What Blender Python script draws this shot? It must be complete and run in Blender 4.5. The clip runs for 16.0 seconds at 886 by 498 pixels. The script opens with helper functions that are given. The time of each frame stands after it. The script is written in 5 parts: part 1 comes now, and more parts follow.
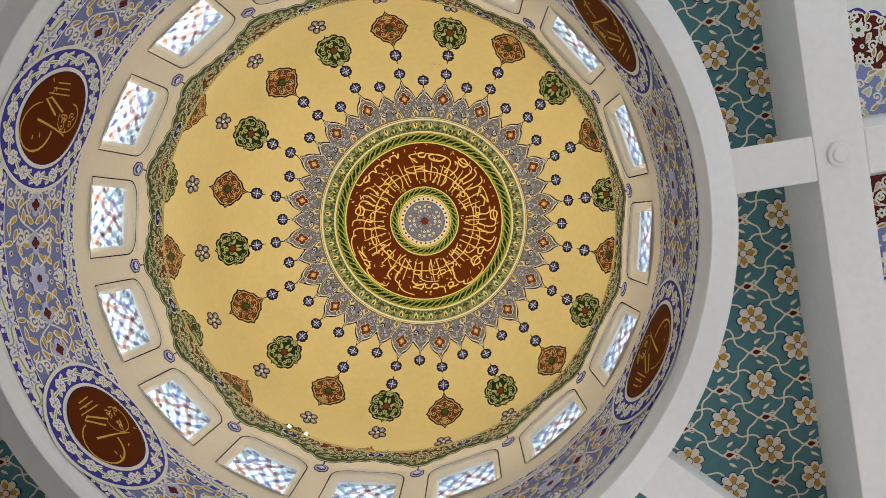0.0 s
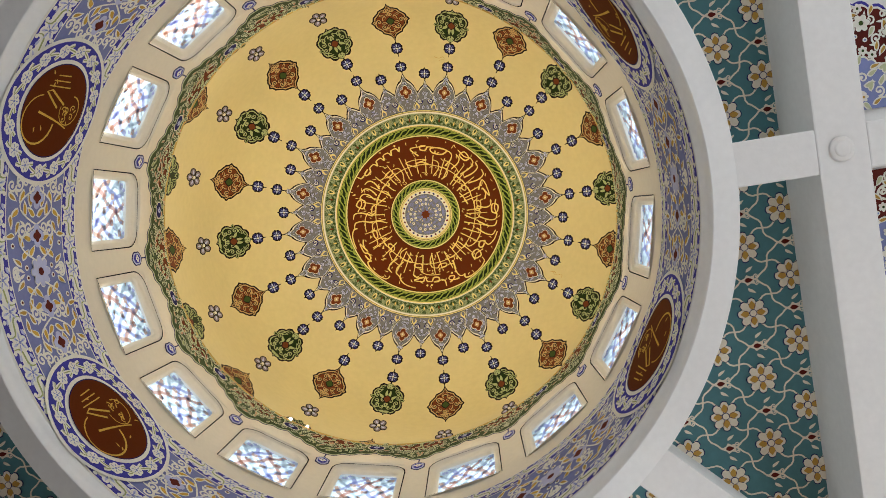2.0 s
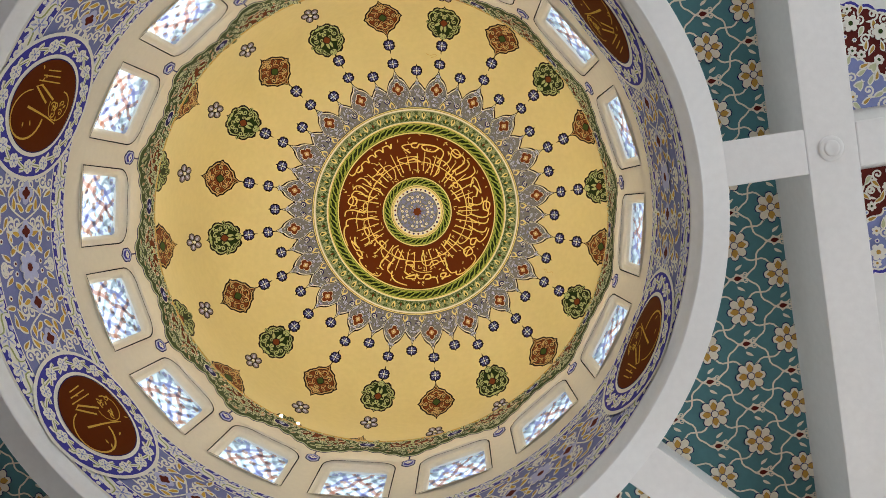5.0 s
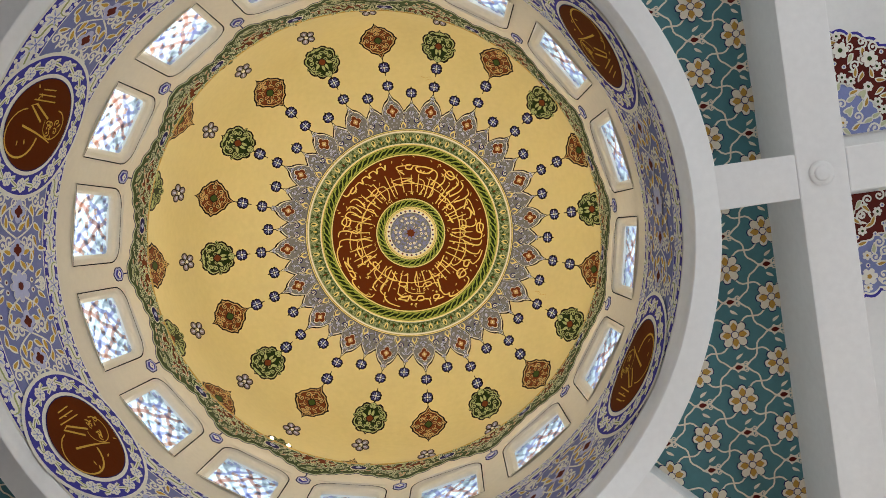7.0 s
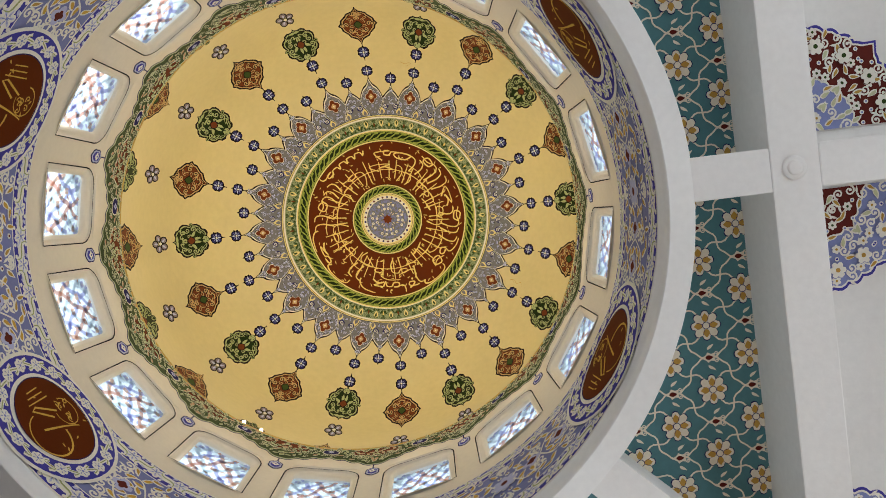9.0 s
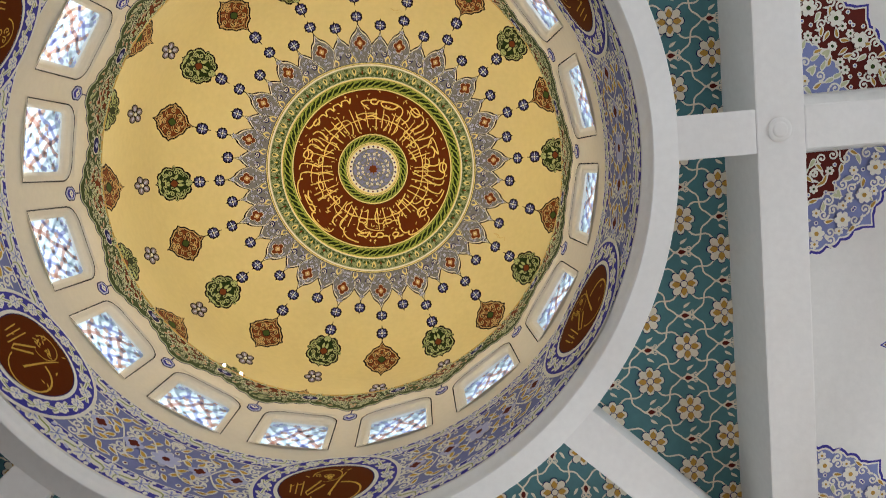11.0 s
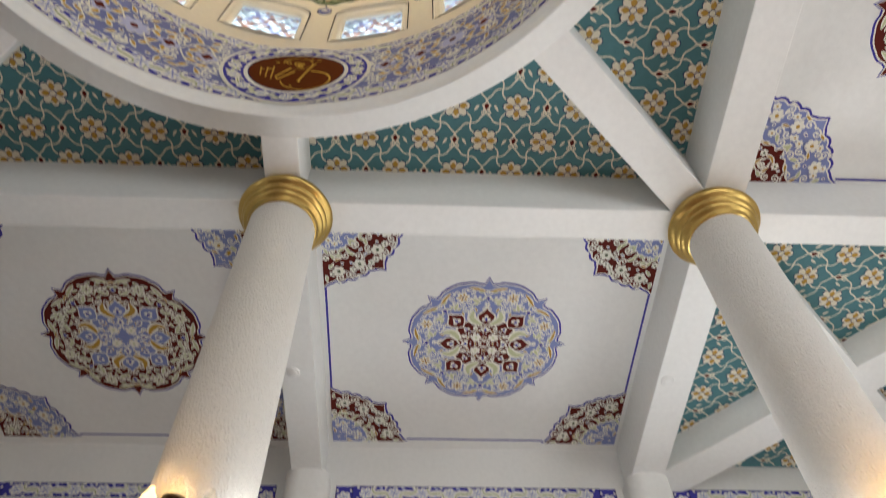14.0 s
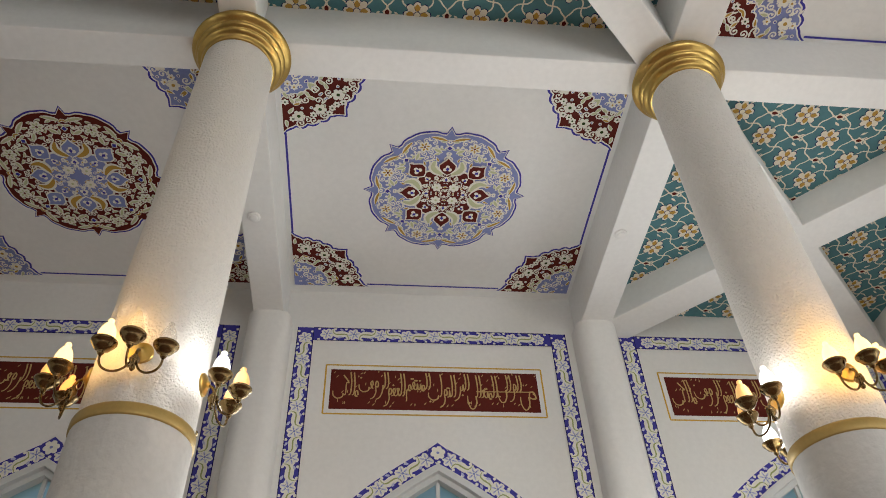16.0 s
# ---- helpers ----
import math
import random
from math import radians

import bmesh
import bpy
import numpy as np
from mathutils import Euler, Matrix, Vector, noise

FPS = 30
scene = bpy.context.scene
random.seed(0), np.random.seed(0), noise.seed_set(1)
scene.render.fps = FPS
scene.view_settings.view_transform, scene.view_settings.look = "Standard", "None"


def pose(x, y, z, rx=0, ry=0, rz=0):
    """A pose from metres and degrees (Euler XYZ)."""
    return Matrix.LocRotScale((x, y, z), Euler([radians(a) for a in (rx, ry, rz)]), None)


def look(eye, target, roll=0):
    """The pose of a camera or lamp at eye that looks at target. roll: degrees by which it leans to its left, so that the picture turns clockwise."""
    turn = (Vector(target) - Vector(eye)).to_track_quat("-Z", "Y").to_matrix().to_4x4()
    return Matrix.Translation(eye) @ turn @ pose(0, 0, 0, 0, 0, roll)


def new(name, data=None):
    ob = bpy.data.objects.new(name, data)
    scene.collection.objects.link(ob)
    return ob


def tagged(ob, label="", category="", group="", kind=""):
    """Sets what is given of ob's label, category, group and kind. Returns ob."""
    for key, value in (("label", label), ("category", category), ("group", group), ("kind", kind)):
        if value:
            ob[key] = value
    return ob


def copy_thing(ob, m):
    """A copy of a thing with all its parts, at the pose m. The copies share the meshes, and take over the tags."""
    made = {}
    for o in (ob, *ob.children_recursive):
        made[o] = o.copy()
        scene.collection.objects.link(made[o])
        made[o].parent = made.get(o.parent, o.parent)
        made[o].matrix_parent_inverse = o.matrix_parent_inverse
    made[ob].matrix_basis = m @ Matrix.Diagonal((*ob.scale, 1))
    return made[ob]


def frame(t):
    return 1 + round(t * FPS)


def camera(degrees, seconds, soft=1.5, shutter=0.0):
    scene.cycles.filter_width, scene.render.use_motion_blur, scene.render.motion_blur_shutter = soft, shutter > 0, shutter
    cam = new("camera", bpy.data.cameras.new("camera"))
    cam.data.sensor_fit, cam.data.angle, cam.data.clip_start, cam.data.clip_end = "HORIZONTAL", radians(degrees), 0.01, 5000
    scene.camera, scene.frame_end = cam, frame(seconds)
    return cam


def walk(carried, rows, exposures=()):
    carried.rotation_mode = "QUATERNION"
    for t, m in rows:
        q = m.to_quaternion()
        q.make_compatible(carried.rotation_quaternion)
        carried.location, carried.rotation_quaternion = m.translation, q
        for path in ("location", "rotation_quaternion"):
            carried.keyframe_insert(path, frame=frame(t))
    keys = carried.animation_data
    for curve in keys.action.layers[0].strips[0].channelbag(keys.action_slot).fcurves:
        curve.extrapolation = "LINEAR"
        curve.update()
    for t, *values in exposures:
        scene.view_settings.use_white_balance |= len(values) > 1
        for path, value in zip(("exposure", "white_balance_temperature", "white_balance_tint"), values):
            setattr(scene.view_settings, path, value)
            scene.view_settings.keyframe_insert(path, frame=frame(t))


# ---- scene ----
EXPOSURES = [(0.0, 0.0, 6500, 10), (3.5, 0.0, 6500, 10), (6.0, -0.03, 6500, 10), (9.0, -0.08, 6500, 10), (11.5, 0.0, 6500, 10), (13.0, 0.15, 6450, 10), (14.0, 0.16, 6850, 11), (15.0, 0.05, 6900, 11), (16.0, -0.03, 7050, 11)]
FRONT_W, BACK_W, RIGHT_W, LEFT_W = 84, 108, 82, 34     # daylight at the north windows, added fill along the three plain walls
DRUM_W, DOME_FILL_W, WARM_W, COLD_W = 5.3, 23, 4.4, 5.5      # drum windows, added dome fill lamps, sconce bulbs
cam = camera(60.76, 16.0, soft=0.6, shutter=0.5)
PATH = [
    (0, -0.0324, -0.1297, 1.6709, 177.541, -1.825, 8.993),
    (0.5, -0.0351, -0.1294, 1.6705, 176.942, -1.841, 8.862),
    (1, -0.0359, -0.1300, 1.6722, 176.757, -1.937, 8.990),
    (1.5, -0.0349, -0.1302, 1.6720, 176.971, -1.958, 8.918),
    (2, -0.0350, -0.1300, 1.6700, 177.044, -1.896, 8.906),
    (2.5, -0.0349, -0.1293, 1.6668, 177.011, -1.743, 8.716),
    (3, -0.0341, -0.1290, 1.6669, 176.883, -1.592, 8.621),
    (3.5, -0.0316, -0.1298, 1.6696, 176.679, -1.551, 8.704),
    (6, -0.0285, -0.1287, 1.6656, 177.419, -1.046, 8.480),
    (6.5, -0.0283, -0.1305, 1.6650, 178.105, -0.971, 8.320),
    (7, -0.0275, -0.1308, 1.6641, 178.481, -0.805, 8.238),
    (7.5, -0.0272, -0.1318, 1.6632, 178.543, -0.331, 8.002),
    (8, -0.0275, -0.1320, 1.6625, 178.461, 0.050, 7.887),
    (8.5, -0.0280, -0.1291, 1.6609, 178.106, 0.507, 7.550),
    (9, -0.0278, -0.1248, 1.6607, 177.523, 0.944, 7.124),
    (11.5, -0.0121, -0.0774, 1.6475, 171.569, 2.162, 4.191),
    (12, -0.0109, -0.0479, 1.6420, 168.011, 2.320, 3.048),
    (12.5, -0.0064, -0.0168, 1.6305, 163.267, 1.914, 1.828),
    (13, -0.0000, 0.0116, 1.6172, 158.343, 1.600, 0.591),
    (13.5, 0.0097, 0.0330, 1.6028, 152.783, 1.383, -0.861),
    (14, 0.0244, 0.0458, 1.5899, 145.815, 1.031, -2.326),
    (14.5, 0.0388, 0.0538, 1.5786, 140.745, 0.974, -3.940),
    (15, 0.0518, 0.0578, 1.5683, 137.672, 1.496, -5.054),
    (15.5, 0.0635, 0.0593, 1.5593, 135.719, 1.728, -5.587),
    (16, 0.0737, 0.0595, 1.5508, 134.635, 2.020, -5.163),
]
walk(cam, [(t, pose(*p)) for t, *p in PATH], exposures=EXPOSURES)

# ---- light ----
world = bpy.data.worlds.new("sky")
scene.world = world
world.use_nodes = True
_wn = world.node_tree.nodes
_sky = _wn.new("ShaderNodeTexSky")
_sky.sky_type = "NISHITA"
_sky.sun_disc = False
_sky.sun_elevation, _sky.sun_rotation = radians(40), radians(200)
world.node_tree.links.new(_sky.outputs[0], _wn["Background"].inputs[0])
_wn["Background"].inputs[1].default_value = 0.12

_sun = new("sun", bpy.data.lights.new("sun", "SUN"))
_sun.data.energy, _sun.data.angle, _sun.data.color = 2.5, radians(0.5), (1.0, 0.95, 0.88)
_sun.matrix_world = look((-6, -14, 20), (0, 0, 5))


def area_lamp(name, eye, target, w, h, power, colour):
    lamp = new(name, bpy.data.lights.new(name, "AREA"))
    lamp.data.shape, lamp.data.size, lamp.data.size_y = "RECTANGLE", w, h
    lamp.data.energy, lamp.data.color = power, colour
    lamp.matrix_world = look(eye, target)
    return lamp


# daylight at the tall north windows; lamps along the other, windowless walls are added fill
DAY = (0.86, 0.93, 1.0)
for x in (0.79, 4.5):
    area_lamp("window_light", (x, 6.965, 2.9), (x, 0, 2.2), 1.5, 3.8, FRONT_W * (1.3 if x < 2 else 0.75), DAY)
    if x > 0:
        area_lamp("window_light", (x, -7.25, 2.9), (x, 0, 2.2), 1.5, 3.8, BACK_W, DAY)
for y in (-5.6, -2.0, 1.7, 5.3):
    area_lamp("window_light", (6.38, y, 2.9), (0, y, 2.2), 1.5, 3.8, RIGHT_W * (0.5 if y > 4 else 1.05), DAY)
    if y < 0:
        area_lamp("window_light", (-8.53, y, 2.9), (0, y, 2.2), 1.5, 3.8, LEFT_W, DAY)

# ---- materials ----
def node_material(name, colour, rough=0.6, metal=0.0, vary=0.06, scale=3.0, bump=0.0, bump_scale=60.0, spec=0.5, relief=0.01):
    m = bpy.data.materials.new(name)
    m.use_nodes = True
    n, l = m.node_tree.nodes, m.node_tree.links
    b = n["Principled BSDF"]
    b.inputs["Roughness"].default_value, b.inputs["Metallic"].default_value = rough, metal
    b.inputs["Specular IOR Level"].default_value = spec
    geo = n.new("ShaderNodeNewGeometry")
    big, fine = n.new("ShaderNodeTexNoise"), n.new("ShaderNodeTexNoise")
    big.inputs["Scale"].default_value, big.inputs["Detail"].default_value = scale * 0.35, 4
    fine.inputs["Scale"].default_value, fine.inputs["Detail"].default_value = scale * 9, 5
    add = n.new("ShaderNodeMath")
    add.operation = "ADD"
    rng = n.new("ShaderNodeMapRange")
    rng.inputs["From Min"].default_value, rng.inputs["From Max"].default_value = 0.6, 1.4
    rng.inputs["To Min"].default_value, rng.inputs["To Max"].default_value = 1 - vary, 1 + vary
    mul = n.new("ShaderNodeVectorMath")
    mul.operation = "SCALE"
    mul.inputs[0].default_value = colour[:3]
    for tex in (big, fine):
        l.new(geo.outputs["Position"], tex.inputs["Vector"])
    l.new(big.outputs[0], add.inputs[0])
    l.new(fine.outputs[0], add.inputs[1])
    l.new(add.outputs[0], rng.inputs["Value"])
    l.new(rng.outputs[0], mul.inputs["Scale"])
    l.new(mul.outputs[0], b.inputs["Base Color"])
    if bump:
        tex, bm = n.new("ShaderNodeTexNoise"), n.new("ShaderNodeBump")
        tex.inputs["Scale"].default_value, tex.inputs["Detail"].default_value = bump_scale, 3
        bm.inputs["Strength"].default_value, bm.inputs["Distance"].default_value = bump, relief
        l.new(geo.outputs["Position"], tex.inputs["Vector"])
        l.new(tex.outputs[0], bm.inputs["Height"])
        l.new(bm.outputs[0], b.inputs["Normal"])
    return m


def lamp_material(name, colour, strength):
    m = bpy.data.materials.new(name)
    m.use_nodes = True
    b = m.node_tree.nodes["Principled BSDF"]
    b.inputs["Base Color"].default_value = (*colour, 1)
    b.inputs["Emission Color"].default_value = (*colour, 1)
    b.inputs["Emission Strength"].default_value = strength
    return m


def pane_material(name, colour, clear=0.35):
    """Frosted coloured glass: part see-through, part light-scattering."""
    m = bpy.data.materials.new(name)
    m.use_nodes = True
    n, l = m.node_tree.nodes, m.node_tree.links
    n.remove(n["Principled BSDF"])
    tl, tp, gl = n.new("ShaderNodeBsdfTranslucent"), n.new("ShaderNodeBsdfTransparent"), n.new("ShaderNodeBsdfGlossy")
    a, b = n.new("ShaderNodeMixShader"), n.new("ShaderNodeMixShader")
    tl.inputs[0].default_value = tp.inputs[0].default_value = (*colour, 1)
    gl.inputs["Roughness"].default_value = 0.15
    a.inputs[0].default_value, b.inputs[0].default_value = clear, 0.06
    l.new(tl.outputs[0], a.inputs[1])
    l.new(tp.outputs[0], a.inputs[2])
    l.new(a.outputs[0], b.inputs[1])
    l.new(gl.outputs[0], b.inputs[2])
    l.new(b.outputs[0], n["Material Output"].inputs[0])
    return m


PLASTER = node_material("white_plaster", (0.785, 0.785, 0.765), 0.75, vary=0.05, scale=2, bump=0.08, bump_scale=35)
WALLPAINT = node_material("wall_paint", (0.775, 0.765, 0.735), 0.7, vary=0.05, scale=2, bump=0.06, bump_scale=40)
COLUMN = node_material("textured_column_paint", (0.80, 0.77, 0.72), 0.38, vary=0.05, scale=3, bump=1.0, bump_scale=64, relief=0.02)
# lower shaft: smoother, its darker grey holds the shade below the sconces
SHAFT = node_material("shaded_column_paint", (0.60, 0.58, 0.55), 0.6, vary=0.08, scale=3, bump=0.5, bump_scale=30)
CREAM = node_material("cream_paint", (0.78, 0.70, 0.56), 0.7, vary=0.05, scale=2)
GOLDPAINT = node_material("gold_dome_paint", (0.615, 0.505, 0.24), 0.38, vary=0.07, scale=1.2, bump=0.03, bump_scale=8)
TEAL = node_material("teal_paint", (0.062, 0.198, 0.225), 0.6, vary=0.12, scale=2)
GILT = node_material("gilded_metal", (0.56, 0.38, 0.12), 0.30, 1.0, vary=0.12, scale=5, bump=0.1, bump_scale=30)
GOLDBAND = node_material("gold_band_paint", (0.46, 0.31, 0.10), 0.4, 0.35, vary=0.1, scale=6)
BRASS = node_material("antique_brass", (0.20, 0.135, 0.06), 0.24, 1.0, vary=0.2, scale=12)
CARPET = node_material("red_carpet", (0.27, 0.165, 0.13), 0.95, vary=0.2, scale=3)
PIN = {}
for _k, _c in dict(white=(0.80, 0.78, 0.70), ivory=(0.75, 0.71, 0.59), ultra=(0.062, 0.057, 0.33), navy=(0.02, 0.02, 0.10),
                   peri=(0.235, 0.275, 0.53), lilac=(0.50, 0.52, 0.72), maroon=(0.115, 0.020, 0.015), brown=(0.105, 0.019, 0.003), forest=(0.012, 0.024, 0.006), slate=(0.205, 0.225, 0.44), straw=(0.72, 0.60, 0.24),
                   gold=(0.62, 0.38, 0.07), ochre=(0.50, 0.30, 0.07), yellow=(0.74, 0.54, 0.15), green=(0.036, 0.066, 0.016),
                   lime=(0.28, 0.33, 0.055), sage=(0.36, 0.40, 0.18), pale=(0.56, 0.58, 0.37), grey=(0.17, 0.165, 0.172), rust=(0.15, 0.034, 0.012),
                   black=(0.008, 0.006, 0.006), seafoam=(0.27, 0.31, 0.17), tan=(0.50, 0.33, 0.14), salmon=(0.55, 0.30, 0.18), teal=(0.042, 0.175, 0.20), mauve=(0.26, 0.21, 0.25), moss=(0.075, 0.105, 0.042)).items():
    PIN[_k] = node_material("painted_" + _k, _c, 0.6, vary=0.09, scale=4, spec=0.06)


# ---- geometry helpers ----
def mesh_object(name, verts, faces, mats, index=None, parent=None, smooth=False, label=""):
    me = bpy.data.meshes.new(name)
    me.from_pydata([tuple(v) for v in verts], [], faces)
    for m in mats if isinstance(mats, (list, tuple)) else [mats]:
        me.materials.append(m)
    if index is not None:
        me.polygons.foreach_set("material_index", index)
    if smooth:
        me.polygons.foreach_set("use_smooth", [True] * len(me.polygons))
    me.update()
    ob = new(name, me)
    if parent:
        ob.parent = parent
    if label:
        tagged(ob, label)
    return ob


def part(name, bm, material, parent, label="", smooth=False):
    me = bpy.data.meshes.new(name)
    bmesh.ops.recalc_face_normals(bm, faces=bm.faces)
    bm.to_mesh(me)
    bm.free()
    me.materials.append(material)
    if smooth:
        me.polygons.foreach_set("use_smooth", [True] * len(me.polygons))
    ob = new(name, me)
    ob.parent = parent
    return tagged(ob, label)


def box(bm, x0, x1, y0, y1, z0, z1, bevel=0.0):
    g = bmesh.ops.create_cube(bm, size=1.0)
    bmesh.ops.transform(bm, matrix=Matrix.LocRotScale(((x0 + x1) / 2, (y0 + y1) / 2, (z0 + z1) / 2), None, (x1 - x0, y1 - y0, z1 - z0)), verts=g["verts"])
    if bevel:
        bmesh.ops.bevel(bm, geom=list({e for v in g["verts"] for e in v.link_edges}), offset=bevel, segments=2, affect="EDGES", profile=0.6)
    return g["verts"]


def lathe(bm, profile, n=32, m=None, close=False):
    """Turn a list of (r, z) about z."""
    rings = []
    for r, z in profile:
        ring = [bm.verts.new((r * math.cos(2 * math.pi * i / n), r * math.sin(2 * math.pi * i / n), z)) for i in range(n)]
        rings.append(ring)
    for a, b in zip(rings, rings[1:]):
        for i in range(n):
            bm.faces.new((a[i], a[(i + 1) % n], b[(i + 1) % n], b[i]))
    if close:
        bm.faces.new(rings[-1])
        bm.faces.new(rings[0][::-1])
    if m is not None:
        bmesh.ops.transform(bm, matrix=m, verts=[v for ring in rings for v in ring])


def tube(bm, pts, r, n=8):
    pts = [Vector(p) for p in pts]
    rings = []
    for i, p in enumerate(pts):
        d = (pts[min(i + 1, len(pts) - 1)] - pts[max(i - 1, 0)]).normalized()
        a = d.orthogonal().normalized() if i == 0 else (rings[-1][1] - d * rings[-1][1].dot(d)).normalized()
        b = d.cross(a)
        rr = r[i] if isinstance(r, (list, tuple)) else r
        rings.append(([bm.verts.new(p + (a * math.cos(2 * math.pi * k / n) + b * math.sin(2 * math.pi * k / n)) * rr) for k in range(n)], a))
    for (p, _), (q, _) in zip(rings, rings[1:]):
        for k in range(n):
            bm.faces.new((p[k], p[(k + 1) % n], q[(k + 1) % n], q[k]))
    bm.faces.new(rings[0][0][::-1])
    bm.faces.new(rings[-1][0])


def empty(name, x=0.0, y=0.0, z=0.0):
    ob = new(name)
    ob.location = (x, y, z)
    return ob

# ---- the hall: measures in metres ----
AX, AY = -0.9725, -0.149         # axis of the ring beam and the drum
DAX, DAY = -0.855, -0.171        # axis of the dome itself, built a little off the drum
BX = -1.077                      # line of the beam that runs north and south over the middle
Z_SOFFIT, Z_PANEL, Z_CORNER = 7.10, 7.69, 7.48
R_OUT, R_LIP, R_DRUM = 2.900, 2.698, 2.6586
Z_BAND0, Z_BAND1, Z_LEDGE = 7.225, 8.46, 10.472
Z_EQ, R_EQ, H_CAP = 13.266, 3.32, 2.986
X_E, X_W, Y_N, Y_S = 2.635, -4.95, 3.49, -3.83   # lines of the main beams
WALL_N, WALL_S, WALL_E, WALL_W = 7.053, -7.45, 6.45, -8.6
COL_N = (-1.06, 3.425)
COL_E = (2.585, 3.435)


def structure(ob, label, category=""):
    return tagged(ob, label, category or "structure", kind="structure")


def bm_structure(name, bm, material, label, category="", smooth=False):
    ob = part(name, bm, material, None, label, smooth)
    return structure(ob, label, category)


bm = bmesh.new()
box(bm, WALL_W - 0.3, WALL_E + 0.3, WALL_S - 0.3, WALL_N + 0.3, -0.2, 0.0)
bm_structure("floor", bm, CARPET, "dark red carpeted floor of the prayer hall", "floor")

# ceilings
def ceiling_slab(name, x0, x1, y0, y1, label, z=Z_PANEL):
    bm = bmesh.new()
    box(bm, x0, x1, y0, y1, z, Z_PANEL + 0.2)
    return bm_structure(name, bm, PLASTER, label, "ceiling")


CEIL = {}
_xs = [WALL_W, X_W, BX, X_E, WALL_E]
_ys = [WALL_S, Y_S, AY, Y_N, WALL_N]
for i in range(4):
    for j in range(4):
        if i in (1, 2) and j in (1, 2):
            continue
        corner = i in (0, 3) and j in (0, 3)
        ob = ceiling_slab("ceiling", _xs[i], _xs[i + 1], _ys[j], _ys[j + 1],
                          "teal painted corner bay of the ceiling" if corner else "white ceiling bay with painted rosette and corners", Z_CORNER if corner else Z_PANEL)
        if corner:
            ob.data.materials[0] = TEAL
        CEIL[i, j] = ob

# teal sheet round the dome, open in the middle
N = 128
verts, faces = [], []
for k in range(N):
    a = 2 * math.pi * k / N
    c, s_ = math.cos(a), math.sin(a)
    verts.append((AX + 2.78 * c, AY + 2.78 * s_, Z_PANEL))
    t = min(((X_E if c > 0 else X_W) - AX) / c if abs(c) > 1e-6 else 1e9, ((Y_N if s_ > 0 else Y_S) - AY) / s_ if abs(s_) > 1e-6 else 1e9)
    verts.append((AX + t * c, AY + t * s_, Z_PANEL))
for k in range(N):
    a, b = 2 * k, 2 * ((k + 1) % N)
    faces.append((a, a + 1, b + 1, b))
TEAL_SHEET = structure(mesh_object("ceiling", verts, faces, TEAL), "teal ceiling panels between the beams round the dome", "ceiling")


def beam(x0, x1, y0, y1, z=Z_SOFFIT, label="white plastered ceiling beam"):
    bm = bmesh.new()
    box(bm, x0, x1, y0, y1, z, Z_PANEL + 0.15, 0.012)
    return bm_structure("beam", bm, PLASTER, label, "beam")


def diagonal(xa, ya, xb, yb, w, z):
    bm = bmesh.new()
    d = math.hypot(xb - xa, yb - ya)
    v = box(bm, 0, d, -w / 2, w / 2, z, Z_PANEL + 0.15, 0.012)
    bmesh.ops.transform(bm, matrix=Matrix.Translation((xa, ya, 0)) @ Matrix.Rotation(math.atan2(yb - ya, xb - xa), 4, "Z"), verts=bm.verts)
    return bm_structure("beam", bm, PLASTER, "white plastered diagonal ceiling beam", "beam")


for x in (X_E, X_W):
    beam(x - 0.18, x + 0.18, WALL_S, Y_N + 0.153)
beam(X_E - 0.135, X_E + 0.235, Y_N + 0.153, WALL_N)
beam(X_W - 0.18, X_W + 0.18, Y_N + 0.153, WALL_N)
for y in (Y_N, Y_S):
    beam(WALL_W, X_W - 0.18, y - 0.153, y + 0.153, Z_SOFFIT + 0.001)
    beam(X_W + 0.18, X_E - 0.18, y - 0.153, y + 0.153, Z_SOFFIT + 0.001)
    beam(X_E + 0.18, WALL_E, y - 0.153, y + 0.153, Z_SOFFIT + 0.001)
HALF, HALF_N = 0.1605, 0.148
beam(BX - HALF_N, BX + HALF_N, AY + 2.80, Y_N - 0.153, Z_SOFFIT + 0.002)
beam(-1.27, -0.93, Y_N + 0.153, WALL_N, Z_SOFFIT + 0.002)
beam(BX - HALF_N, BX + HALF_N, Y_S + 0.153, AY - 2.80, Z_SOFFIT + 0.002)
beam(BX - HALF_N, BX + HALF_N, WALL_S, Y_S - 0.153, Z_SOFFIT + 0.002)
beam(AX + 2.80, X_E - 0.18, AY - HALF, AY + HALF, Z_SOFFIT + 0.002)
beam(X_E + 0.18, WALL_E, AY - HALF, AY + HALF, Z_SOFFIT + 0.002)
beam(X_W + 0.18, AX - 2.84, AY - HALF, AY + HALF, Z_SOFFIT + 0.002)
beam(WALL_W, X_W - 0.18, AY - HALF, AY + HALF, Z_SOFFIT + 0.002)
for sx in (1, -1):
    for sy in (1, -1):
        cx, cy = (X_E if sx > 0 else X_W), (Y_N if sy > 0 else Y_S)
        k = 2.80 / math.sqrt(2)
        off = 0.045 if sx > 0 and sy > 0 else 0.0          # the north-east one is set a little over
        diagonal(AX + sx * k - off, AY + sy * k + off, cx - off / 3, cy + off / 3, 0.33, Z_SOFFIT + 0.003)
        # crossed beams of the corner bay, running on into the walls
        reach = 3.68
        diagonal(cx, cy, cx + sx * reach, cy + sy * reach, 0.34, Z_SOFFIT + 0.003)
        diagonal(cx + sx * 0.12, cy + sy * 3.64, cx + sx * 3.70, cy + sy * 0.07, 0.45, Z_SOFFIT + 0.004)

